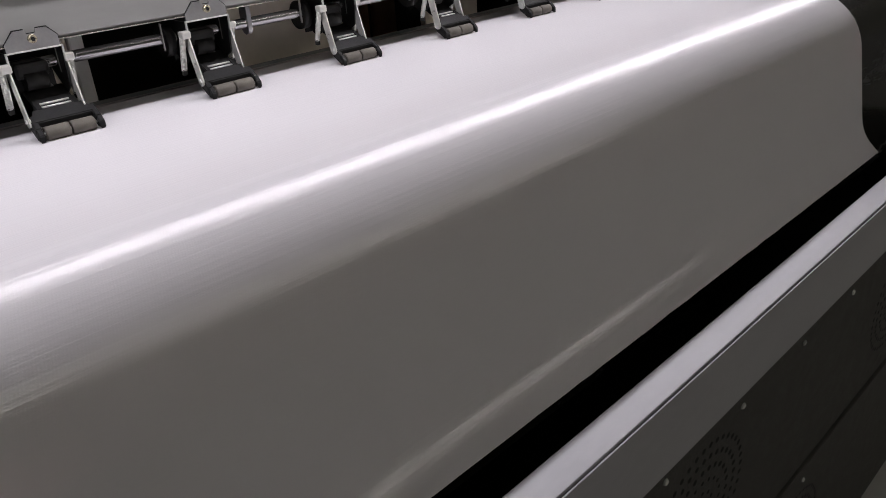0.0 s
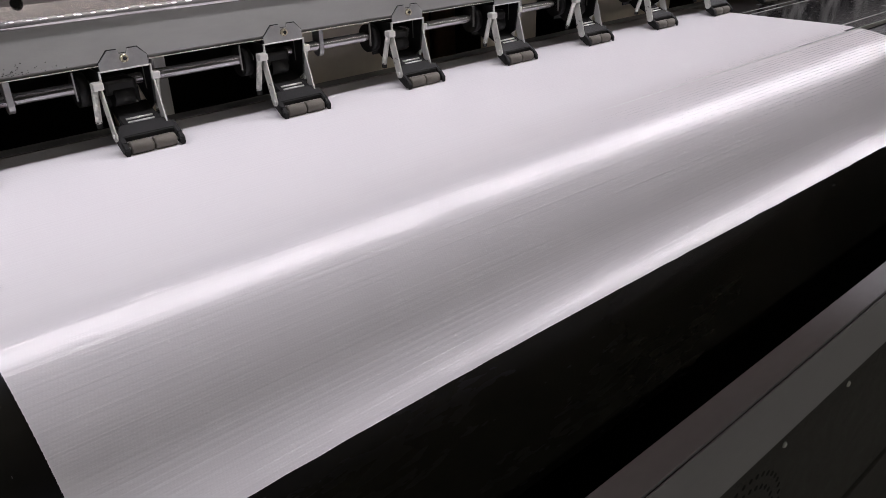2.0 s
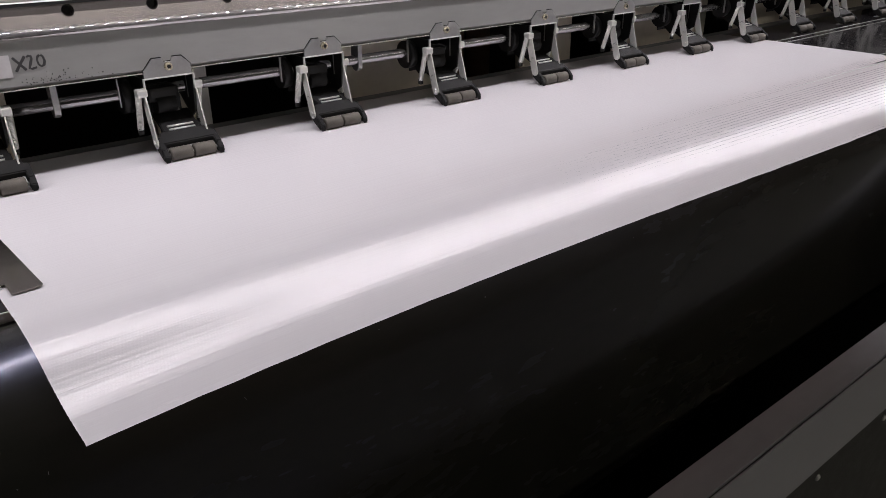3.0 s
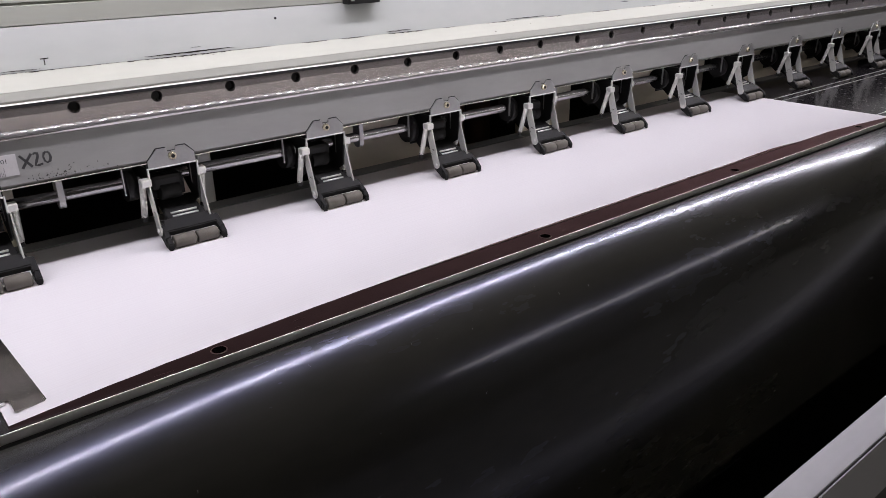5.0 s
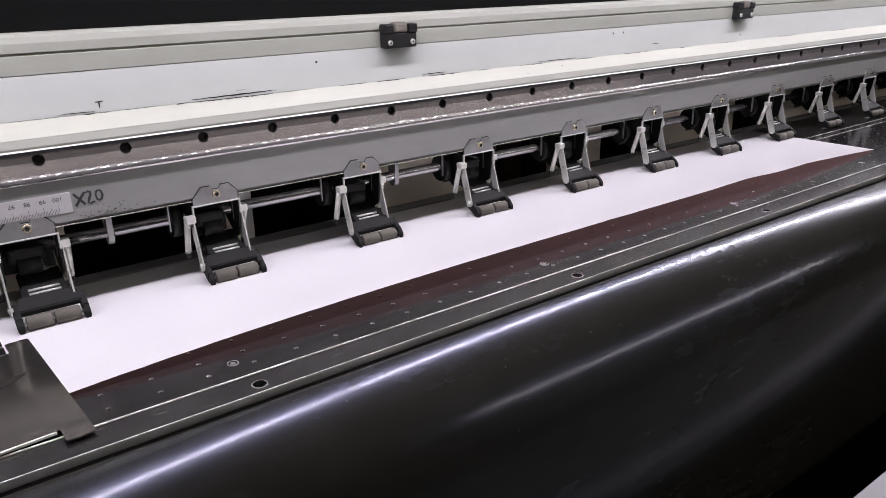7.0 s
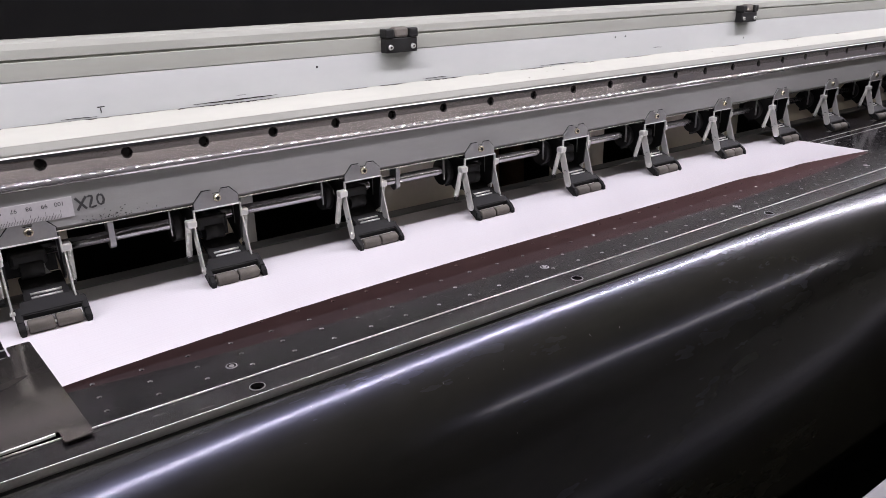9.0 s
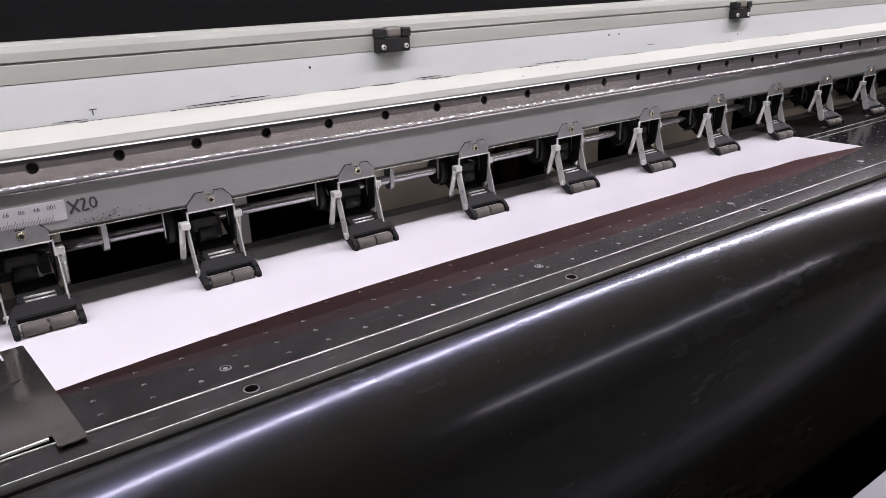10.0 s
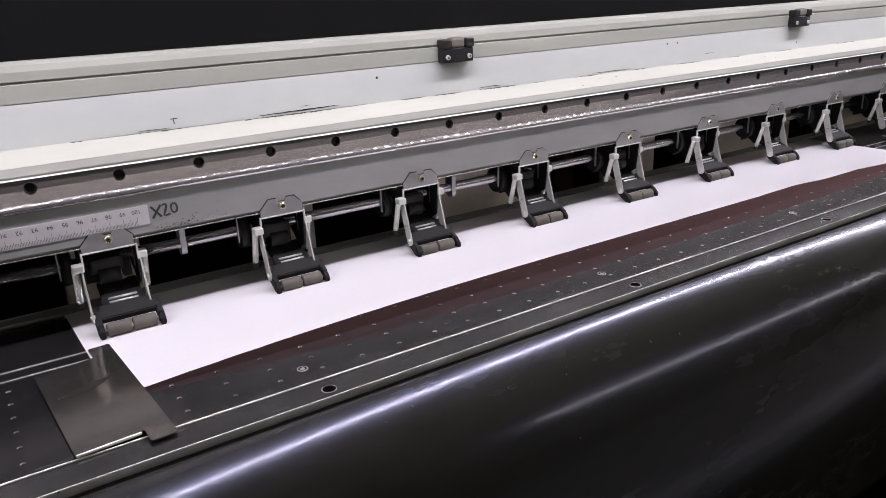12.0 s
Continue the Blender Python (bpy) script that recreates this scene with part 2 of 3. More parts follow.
def thing(name, label, category, group="", kind="", at=None):
    ob = tagged(new(name), label, category, group, kind)
    if at is not None:
        ob.matrix_basis = at
    return ob


X0, X1 = -0.75, 2.1          # ends of the machine
FRONT = -0.205               # front edge of the platen


# ---------------- room ----------------
def room():
    def slab(name, label, m, *b):
        tagged(part(name, box(bmnew(), *b), m), label, "structure", kind="structure")
    slab("floor", "pale grey concrete workshop floor", M_FLOOR, -4, 7, -5, 4, -1.05, -0.95)
    slab("ceiling", "off-white workshop ceiling", M_WALL, -4, 7, -5, 4, 1.75, 1.85)
    slab("wall_north", "off-white workshop wall", M_WALL, -4, 7, 4.0, 4.1, -0.95, 1.75)
    slab("wall_south", "off-white workshop wall", M_WALL, -4, 7, -5.1, -5.0, -0.95, 1.75)
    slab("wall_west", "off-white workshop wall", M_WALL, -4.1, -4.0, -5, 4, -0.95, 1.75)
    slab("wall_east", "off-white workshop wall", M_WALL, 7.0, 7.1, -5, 4, -0.95, 1.75)
    lamp = thing("ceiling_light", "long warm white tube light under the ceiling", "ceiling light")
    part("housing", box(bmnew(), -0.39, 4.25, -2.83, -2.67, 1.70, 1.75, 0.006), M_PALE, lamp)
    part("diffuser", cyl(bmnew(), (-0.34, -2.75, 1.655), (4.20, -2.75, 1.655), 0.04, 16), M_TUBE, lamp, "glowing warm white tube")


# ---------------- platen ----------------
def platen():
    p = thing("printer_platen", "black anodised perforated platen of a wide-format printer", "printer platen")
    up = lambda x, y, d: (x, y, -d)
    bm = bmnew()
    rows = [-0.068, -0.0878, -0.1073, -0.1270, -0.1466, -0.1660]
    edges = [-0.052, -0.078, -0.0975, -0.117, -0.137, -0.156, -0.1795]
    cells = []
    nx = int((X1 - X0) / 0.0304)
    for i in range(nx):
        cx = -0.0722 + 0.0304 * (i - int((-0.0722 - X0) / 0.0304) + 1)
        for k, cy in enumerate(rows):
            cells.append(((cx - 0.0152, cx + 0.0152, edges[k + 1], edges[k]), (cx, cy)))
    holed(bm, 0, 0, 0, 0, cells, 0.0016, 0.006, up, 10)
    bmesh.ops.remove_doubles(bm, verts=bm.verts[:], dist=0.00005)
    part("hole_field", bm, M_PLATEN, p)
    bm = bmnew()
    for cells_ in cells:
        x, y = cells_[1]
        chamfer(bm, x, y, 0.0011, 0.0017, 0.0007)
    tagged(part("hole_rims", bm, M_RIM, p, "worn bright rims of the suction holes"), kind="stuff")
    part("core", box(bmnew(), X0, X1, FRONT + 0.003, 0.04, -0.03, -0.0065), M_DARK, p)
    # front strip with its screw holes
    bm = bmnew()
    cells = []
    for i in range(-2, 8):
        cx = 0.010 + 0.2815 * i
        cells.append(((cx - 0.14075, cx + 0.14075, FRONT, -0.1815), (cx, -0.1955)))
    holed(bm, 0, 0, 0, 0, cells, 0.0044, 0.004, up, 20)
    box(bm, X0, X1, FRONT, FRONT + 0.0015, -0.012, -0.0004)
    part("front_strip", bm, M_PLATEN, p)
    for i in range(-1, 7):
        cx = 0.010 + 0.2815 * i
        bm = bmnew()
        ring(bm, cx, -0.1955, 0.0044, 0.0050, 0.0004)
        cyl(bm, (cx, -0.1955, -0.0045), (cx, -0.1955, -0.0039), 0.0030, 16)
        part("sunk_screw", bm, M_RIM, p)
    for i in range(-1, 7):
        cx = 0.007 + 0.2815 * i
        bm = bmnew()
        ring(bm, cx, -0.1595, 0.0030, 0.0038, 0.0004)
        cyl(bm, (cx, -0.1595, -0.001), (cx, -0.1595, 0.0003), 0.0018, 12)
        part("flat_screw", bm, M_STEEL_PAINT, p)
    part("rear_strip", box(bmnew(), X0, X1, -0.036, 0.04, -0.012, 0.0, 0.0006), M_PLATEN, p)
    part("middle_strip", box(bmnew(), X0, X1, -0.0512, -0.0372, -0.012, 0.0, 0.0005), M_PLATEN, p)
    for name, y, w in (("front_lip", FRONT - 0.0004, 0.0008), ("front_groove_edge", -0.1808, 0.0010), ("rear_groove_edge", -0.0366, 0.0007), ("rear_groove_edge", -0.0516, 0.0007)):
        part(name, box(bmnew(), X0, X1, y - w / 2, y + w / 2, -0.010, 0.0007, 0.0003), M_STEEL, p, "bright bare metal edge")
    # shining feed rollers let into the platen
    for i in range(-4, 15):
        xc = -0.077 + 0.1402 * i + 0.003
        part("feed_roller", cyl(bmnew(), (xc - 0.02, -0.0165, -0.0088), (xc + 0.02, -0.0165, -0.0088), 0.0098, 32), M_STEEL, p, "knurled steel feed roller")


def chamfer(bm, x, y, r0, r1, depth, n=10):
    """Sloping inner edge of a drilled hole."""
    a = [bm.verts.new((x + r0 * math.cos(2 * math.pi * k / n), y + r0 * math.sin(2 * math.pi * k / n), -depth)) for k in range(n)]
    b = [bm.verts.new((x + r1 * math.cos(2 * math.pi * k / n), y + r1 * math.sin(2 * math.pi * k / n), 0.0001)) for k in range(n)]
    for k in range(n):
        bm.faces.new([a[k], b[k], b[(k + 1) % n], a[(k + 1) % n]])


def ring(bm, x, y, r0, r1, z, n=14):
    a = [bm.verts.new((x + r0 * math.cos(2 * math.pi * k / n), y + r0 * math.sin(2 * math.pi * k / n), z)) for k in range(n)]
    b = [bm.verts.new((x + r1 * math.cos(2 * math.pi * k / n), y + r1 * math.sin(2 * math.pi * k / n), z)) for k in range(n)]
    c = [bm.verts.new((x + r1 * 1.05 * math.cos(2 * math.pi * k / n), y + r1 * 1.05 * math.sin(2 * math.pi * k / n), 0.00005)) for k in range(n)]
    for k in range(n):
        j = (k + 1) % n
        bm.faces.new([a[k], b[k], b[j], a[j]])
        bm.faces.new([b[k], c[k], c[j], b[j]])


# ---------------- apron in front of the platen ----------------
APRON_R, APRON_Y = 0.069, -0.2120


def apron():
    pts = [(-0.2105, -0.030), (-0.2105, -0.006), (-0.2112, -0.0040)]
    n = 40
    for k in range(n + 1):
        a = radians(83) * k / n
        pts.append((APRON_Y - APRON_R * math.sin(a), -0.0035 - APRON_R * (1 - math.cos(a))))
    y, z = pts[-1]
    pts.append((y - 0.008, z - 0.21))
    bm = bmnew()
    outer = [[bm.verts.new((x, *p)) for p in pts] for x in (X0, X1)]
    inner = [[bm.verts.new((x, p[0] + 0.003, p[1] - 0.003)) for p in pts] for x in (X0, X1)]
    for k in range(len(pts) - 1):
        f = bm.faces.new([outer[0][k], outer[0][k + 1], outer[1][k + 1], outer[1][k]])
        f.smooth = True
        bm.faces.new([inner[0][k], inner[1][k], inner[1][k + 1], inner[0][k + 1]])
    for e in (0, 1):
        for k in range(len(pts) - 1):
            bm.faces.new([outer[e][k], inner[e][k], inner[e][k + 1], outer[e][k + 1]])
    ap = thing("front_apron", "glossy black curved heater apron before the platen", "printer apron")
    part("curved_sheet", bm, M_APRON, ap)
    part("rear_lip", box(bmnew(), X0, X1, -0.2078, -0.2066, -0.030, -0.0045), M_DARK, ap)


# ---------------- front rail and cabinet ----------------
def dust():
    rnd = random.Random(21)
    bm = bmnew()
    for k in range(60):
        x, a = rnd.uniform(-0.3, 1.2), radians(rnd.uniform(2, 75))
        y, z = APRON_Y - (APRON_R + 0.0001) * math.sin(a), -0.0035 - APRON_R + (APRON_R + 0.0001) * math.cos(a)
        w, h = rnd.uniform(0.0002, 0.0005), rnd.uniform(0.0003, 0.0022)
        t = Vector((rnd.uniform(-0.6, 0.6), -math.cos(a), -math.sin(a))).normalized()
        q = Vector((1, 0, 0))
        c = Vector((x, y, z))
        add(bm, [c - q * w / 2, c + q * w / 2, c + q * w / 2 + t * h, c - q * w / 2 + t * h], [(0, 1, 2, 3)])
    # fine scratches on the platen's front strip
    for k in range(70):
        x, y = rnd.uniform(-0.2, 1.0), rnd.uniform(-0.203, -0.150)
        w, a = rnd.uniform(0.002, 0.016), rnd.gauss(0, 0.35)
        d, q = Vector((math.cos(a), math.sin(a) * 0.4, 0)) * w, Vector((0, rnd.uniform(0.00006, 0.00016), 0))
        c = Vector((x, max(-0.2035, min(-0.152, y)), 0.0003))
        if -0.2035 < c.y + d.y < -0.15:
            add(bm, [c, c + d, c + d + q, c + q], [(0, 1, 2, 3)])
    tagged(part("dust_specks", bm, M_GREY), "pale dust specks and scratches on apron and platen", "dust", kind="stuff")


def front_rail():
    r = thing("front_rail", "grey painted aluminium front rail with a groove", "rail")
    zt, yo, yi = -0.196, -0.400, -0.373
    part("top_bar", box(bmnew(), X0, X1, yo + 0.0010, yi, zt - 0.02, zt, 0.0006), M_FRONT, r)
    part("face_bar", box(bmnew(), X0, X1, yo - 0.002, yo - 0.0004, zt - 0.078, zt - 0.0012, 0.0005), M_FRONT, r)
    # groove fill and web are black: the slot's shade is in their colour
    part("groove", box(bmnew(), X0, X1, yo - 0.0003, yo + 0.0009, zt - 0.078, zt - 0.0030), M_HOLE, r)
    part("slot_shade_web", box(bmnew(), X0, X1, yi - 0.003, yi - 0.0005, zt - 0.2, zt - 0.0206), M_HOLE, r)
    c = thing("printer_cabinet", "dark textured steel cabinet under the printer", "cabinet")
    part("upper_panel", box(bmnew(), X0, X1, -0.394, -0.380, -0.534, -0.2745, 0.001), M_PANEL, c)
    part("lower_panel", box(bmnew(), X0, X1, -0.398, -0.380, -0.875, -0.537, 0.0015), M_PANEL, c)
    # added black floor that keeps the slot behind the rail dark
    part("slot_shade_floor", box(bmnew(), X0, X1, -0.375, 0.35, -0.46, -0.45), M_HOLE, c)
    part("rear_panel", box(bmnew(), X0, X1, 0.36, 0.375, -0.90, 0.0), M_DARK, c)
    part("plinth", box(bmnew(), X0, X1, -0.36, 0.35, -0.95, -0.876), M_DARK, c)
    for x, z in ((0.332, -0.299), (0.472, -0.304), (0.612, -0.304), (0.19, -0.299), (0.75, -0.304), (0.70, -0.560), (0.42, -0.560)):
        yy = -0.394 if z > -0.5 else -0.398
        bm = bmnew()
        cyl(bm, (x, yy, z), (x, yy - 0.0018, z), 0.0036, 16, 0.0026)
        box(bm, x - 0.0022, x + 0.0022, yy - 0.0021, yy - 0.0017, z - 0.0004, z + 0.0004)
        part("screw", bm, M_STEEL, c, "small crosshead screw")
    for cx, cz, yy in ((0.402, -0.398, -0.3942), (0.962, -0.398, -0.3942), (0.69, -0.67, -0.3982)):
        bm = bmnew()
        for k in range(1, 7):
            rr = 0.0145 * k
            for j in range(int(8 * k * 0.9)):
                a = 2 * math.pi * j / int(8 * k * 0.9)
                cyl(bm, (cx + rr * math.cos(a), yy, cz + rr * math.sin(a)), (cx + rr * math.cos(a), yy - 0.0002, cz + rr * math.sin(a)), 0.0032 if k > 3 else 0.0024, 8)
        part("fan_grille", bm, M_HOLE, c, "round pattern of vent holes")


# ---------------- carriage beam ----------------
def beam():
    b = thing("carriage_beam", "grey aluminium carriage beam across the printer", "beam")
    pts = [(0.06, 0.068), (0.0005, 0.068), (-0.002, 0.0705)]
    for k in range(7):
        a = math.pi / 2 * k / 6
        pts.append((-0.0005 - 0.0015 * math.cos(a), 0.1055 + 0.0015 * math.sin(a)))
    pts += [(0.010, 0.107), (0.010, 0.129), (0.06, 0.129)]
    part("face", prism(bmnew(), pts, "x", X0, X1), M_BEAM, b)
    part("bottom_lip", box(bmnew(), X0, X1, -0.0024, 0.004, 0.0672, 0.0682, 0.0003), M_BEAM_EDGE, b, "worn bright lower edge")
    part("ledge_edge", cyl(bmnew(), (X0, -0.0014, 0.1046), (X1, -0.0014, 0.1046), 0.0034, 28), M_MIRROR, b, "polished edge under the rail")
    part("capping", prism(bmnew(), [(0.009, 0.1262), (0.0008, 0.1262), (0.0008, 0.1275), (0.0035, 0.1330), (0.009, 0.1338)], "x", X0, X1), M_EXTR, b)
    part("capping_edge", prism(bmnew(), [(0.0022, 0.1260), (-0.0006, 0.1251), (-0.0006, 0.1248), (0.0022, 0.1248)], "x", X0, X1), M_CREAM, b, "thin bright strip")
    # solid black strip, the shade in the gap put into its colour
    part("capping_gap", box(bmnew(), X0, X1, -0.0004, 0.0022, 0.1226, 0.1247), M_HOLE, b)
    part("white_ledge", prism(bmnew(), [(0.0036, 0.1332), (0.034, 0.1413), (0.034, 0.130), (0.0095, 0.130)], "x", X0, X1), M_WHITE, b, "white ledge dusted and smeared with ink")
    part("pale_panel", box(bmnew(), X0, X1, 0.034, 0.050, 0.1400, 0.1735, 0.0004), M_PALE, b, "pale grey painted panel")
    pr = [(0.05, 0.1738), (0.0335, 0.1738), (0.0335, 0.1868), (0.0350, 0.1874), (0.0350, 0.1888), (0.0335, 0.1894), (0.0335, 0.1960), (0.0345, 0.2005), (0.0375, 0.2030), (0.05, 0.2030)]
    part("upper_extrusion", prism(bmnew(), pr, "x", X0, X1), M_EXTR, b, "warm grey extrusion with a fine groove")
    # smears along the top of the white ledge
    rnd = random.Random(4)
    bm = bmnew()
    spots = [(0.055, 0.085, 4.0), (-0.085, 0.010, 2.2), (-0.02, 0.012, 2.0), (0.205, 0.03, 1.4), (0.245, 0.035, 2.2), (0.30, 0.05, 2.6), (0.37, 0.02, 1.2), (0.43, 0.045, 2.0), (0.52, 0.03, 1.6), (0.60, 0.05, 2.0), (0.70, 0.03, 1.6), (0.80, 0.04, 1.8), (0.95, 0.05, 1.6), (-0.19, 0.05, 2.0), (-0.30, 0.06, 1.6), (1.1, 0.05, 1.5), (-0.075, 0.10, 0.7), (0.0, 0.05, 0.8), (0.13, 0.05, 0.6), (-0.004, 0.004, 2.6), (0.052, 0.007, 2.8)]
    for x, w, h in spots:
        k = max(8, int(w / 0.0015))
        lo, hi = [], []
        for i in range(k + 1):
            u = i / k
            e = math.sin(math.pi * u) ** 0.5 * (0.4 + 0.6 * u if h > 3 else 1)
            y = 0.0338
            lo.append(bm.verts.new((x + w * u, y - 0.0003 - 0.0010 * h * e * rnd.uniform(0.15, 1.0), 0)))
            hi.append(bm.verts.new((x + w * u, y - 0.0003 * rnd.random(), 0)))
        for i in range(k):
            bm.faces.new([lo[i], lo[i + 1], hi[i + 1], hi[i]])
    for k in range(16):
        x, y, r = rnd.uniform(-0.35, 1.3), rnd.uniform(0.006, 0.033), rnd.uniform(0.0002, 0.0007)
        vs = [bm.verts.new((x + 2.2 * r * math.cos(a), y + r * math.sin(a), 0)) for a in (0, 1.05, 2.1, 3.15, 4.2, 5.25)]
        bm.faces.new(vs)
    for v in bm.verts:
        v.co.z = 0.1332 + (v.co.y - 0.0036) * (0.0081 / 0.0304) + 0.0002
    part("ink_smear", bm, M_STAIN, b, "dark ink smears")
    # drips and rubbed streaks on the pale panel above the ledge
    bm = bmnew()
    for x0, x1, z0, z1 in ((-0.0088, -0.0030, 0.1492, 0.1500), (-0.0066, -0.0058, 0.1448, 0.1492), (0.066, 0.118, 0.1428, 0.1438), (0.098, 0.142, 0.1432, 0.1442), (0.104, 0.113, 0.1466, 0.1470), (-0.036, -0.010, 0.1424, 0.1430), (0.30, 0.33, 0.1428, 0.1436), (0.46, 0.52, 0.1426, 0.1434), (0.655, 0.672, 0.1495, 0.1502)):
        n = max(2, int((x1 - x0) / 0.003))
        up, dn = [], []
        for i in range(n + 1):
            u = i / n
            taper = 0.35 + 0.65 * math.sin(math.pi * min(1, max(0, u)))
            zc, hw = (z0 + z1) / 2 + 0.0002 * rnd.uniform(-1, 1), (z1 - z0) / 2 * (taper if n > 2 else 1) * rnd.uniform(0.7, 1.1)
            up.append(bm.verts.new((x0 + (x1 - x0) * u, 0.0338, zc + hw)))
            dn.append(bm.verts.new((x0 + (x1 - x0) * u, 0.0338, zc - hw)))
        for i in range(n):
            bm.faces.new([dn[i], dn[i + 1], up[i + 1], up[i]])
    part("panel_smear", bm, M_STAIN, b, "thin dark streaks and a drip")
    for x, z in ((0.183, 0.1645), (0.583, 0.1668), (0.601, 0.1668), (0.85, 0.150)):
        part("small_hole", cyl(bmnew(), (x, 0.0341, z), (x, 0.0337, z), 0.0011, 12), M_HOLE, b)
    # linear rail with counterbored bolt holes
    r = thing("linear_rail", "ground steel linear rail with counterbored bolt holes", "rail")
    bm = bmnew()
    cells = []
    for i in range(-12, 35):
        cells.append(((0.06 * i - 0.03, 0.06 * i + 0.03, 0.1075, 0.1245), (0.06 * i, 0.1180)))
    holed(bm, 0, 0, 0, 0, cells, 0.0044, 0.008, lambda x, z, d: (x, 0.0 + d, z), 18)
    bmesh.ops.remove_doubles(bm, verts=bm.verts[:], dist=0.00005)
    # the lower half is a ground raceway
    bmesh.ops.bisect_plane(bm, geom=bm.verts[:] + bm.edges[:] + bm.faces[:], plane_co=(0, 0, 0.1168), plane_no=(0, 0, 1))
    bm.normal_update()
    for f in bm.faces:
        if f.calc_center_median().z < 0.1168 and abs(f.normal.y) > 0.6:
            f.material_index = 1
    for v in bm.verts:
        if v.co.z < 0.1168 and v.co.y < 0.004:
            v.co.y -= 0.0026 * (0.1168 - v.co.z) / 0.0093
    face = part("rail_face", bm, M_RAIL, r)
    face.data.materials.append(M_RACE)
    # bolts are black, so the shade in their holes is painted on
    bolt = part("sunk_bolt", cyl(bmnew(), (0, 0.0075, 0.118), (0, 0.0045, 0.118), 0.0032, 12), M_HOLE, r)
    for i in range(-12, 35):
        if i:
            o = new("sunk_bolt", bolt.data)
            o.parent, o.location = r, (0.06 * i, 0, 0)
    # white ruler label with its numbers upside down
    lab = thing("ruler_label", "white centimetre ruler label stuck upside down on the beam", "ruler label")
    part("strip", box(bmnew(), -0.40, -0.0445, -0.0025, -0.0019, 0.0770, 0.0920), M_LABEL, lab)
    bm = bmnew()
    for k in range(0, 330):
        x = -0.0535 - 0.001 * k
        h = 0.0062 if k % 10 == 0 else (0.0048 if k % 5 == 0 else 0.0032)
        add(bm, [(x - 0.00012, -0.0026, 0.0772), (x + 0.00012, -0.0026, 0.0772), (x + 0.00012, -0.0026, 0.0772 + h), (x - 0.00012, -0.0026, 0.0772 + h)], [(0, 1, 2, 3)])
    part("scale_marks", bm, M_INK, lab)
    for nn in range(100, 74, -1):
        lettering(str(nn), 0.0045, pose(-0.0535 - 0.01 * (100 - nn), -0.0026, 0.0900 - 0.0006, 90, 180, 0), lab)
    tagged(marker_writing(-0.0425, 0.0806), "black handwritten marker writing on the beam", "marker writing")


def marker_writing(x0, z0):
    """X20 drawn by hand in marker strokes of uneven width."""
    rnd = random.Random(5)
    strokes = [[(0.0, 0.0095), (0.0035, 0.0050), (0.0072, 0.0002)], [(0.0078, 0.0098), (0.0042, 0.0050), (0.0006, -0.0002)],
               [(0.0088, 0.0088), (0.0100, 0.0098), (0.0116, 0.0092), (0.0118, 0.0076), (0.0104, 0.0040), (0.0092, 0.0010), (0.0112, 0.0006), (0.0142, 0.0014)]]
    strokes.append([(0.0175 + 0.0024 * math.cos(a), 0.0056 + 0.0040 * math.sin(a)) for a in (1.6, 2.3, 3.0, 3.8, 4.6, 5.4, 6.2, 7.0, 7.7)])
    bm = bmnew()
    for k, st in enumerate(strokes):
        y = -0.00225 - 0.00004 * k
        lo, hi = [], []
        for i, q in enumerate(st):
            e, f = Vector(st[max(i - 1, 0)]), Vector(st[min(i + 1, len(st) - 1)])
            d = (f - e).normalized()
            w = 0.0008 * rnd.uniform(0.8, 1.25)
            lo.append(bm.verts.new((x0 + q[0] - d.y * w, y, z0 + q[1] + d.x * w)))
            hi.append(bm.verts.new((x0 + q[0] + d.y * w, y, z0 + q[1] - d.x * w)))
        for i in range(len(st) - 1):
            bm.faces.new([lo[i], lo[i + 1], hi[i + 1], hi[i]])
    return part("marker_writing", bm, M_INK)


def dirt_specks():
    rnd = random.Random(11)
    bm = bmnew()
    for k in range(70):
        x, z = rnd.gauss(-0.018, 0.012), 0.0705 + abs(rnd.gauss(0, 0.0035))
        rr = rnd.uniform(0.00015, 0.0005)
        cyl(bm, (x, -0.0019, z), (x, -0.00225, z), rr, 6)
    tagged(part("dirt_specks", bm, M_STAIN), "dark specks of dried ink on the beam", "ink specks", kind="stuff")


def lettering(text, size, m, parent):
    cu = bpy.data.curves.new("lettering", "FONT")
    cu.body, cu.size, cu.align_x = text, size, "CENTER"
    ob = bpy.data.objects.new("lettering", cu)
    me = bpy.data.meshes.new_from_object(ob)
    bpy.data.objects.remove(ob)
    me.materials.clear()
    me.materials.append(M_INK)
    o = new("numeral", me)
    o.parent = parent
    o.matrix_basis = m
    return o


# ---------------- rod, hangers, clamps, hood ----------------
def rod_and_hangers():
    rod = part("lift_rod", cyl(bmnew(), (X0, 0.022, 0.0490), (X1, 0.022, 0.0490), 0.0046, 20), M_ROD)
    tagged(rod, "polished steel lifting rod under the beam", "rod")
    for i in range(-1, 8):
        x = -0.018 + 0.2715 * i
        bm = bmnew()
        pts = [(0.016, 0.0685), (0.028, 0.0685), (0.0285, 0.045)]
        pts += [(0.0222 + 0.0063 * math.cos(-a), 0.0450 + 0.0063 * math.sin(-a)) for a in (0.5, 1.0, 1.57, 2.1, 2.6)]
        pts += [(0.016, 0.045)]
        prism(bm, pts, "x", x - 0.0022, x + 0.0022)
        tagged(part("rod_hanger", bm, M_STEEL_PAINT), "rounded grey steel hanger holding the rod", "bracket", "rod hangers")


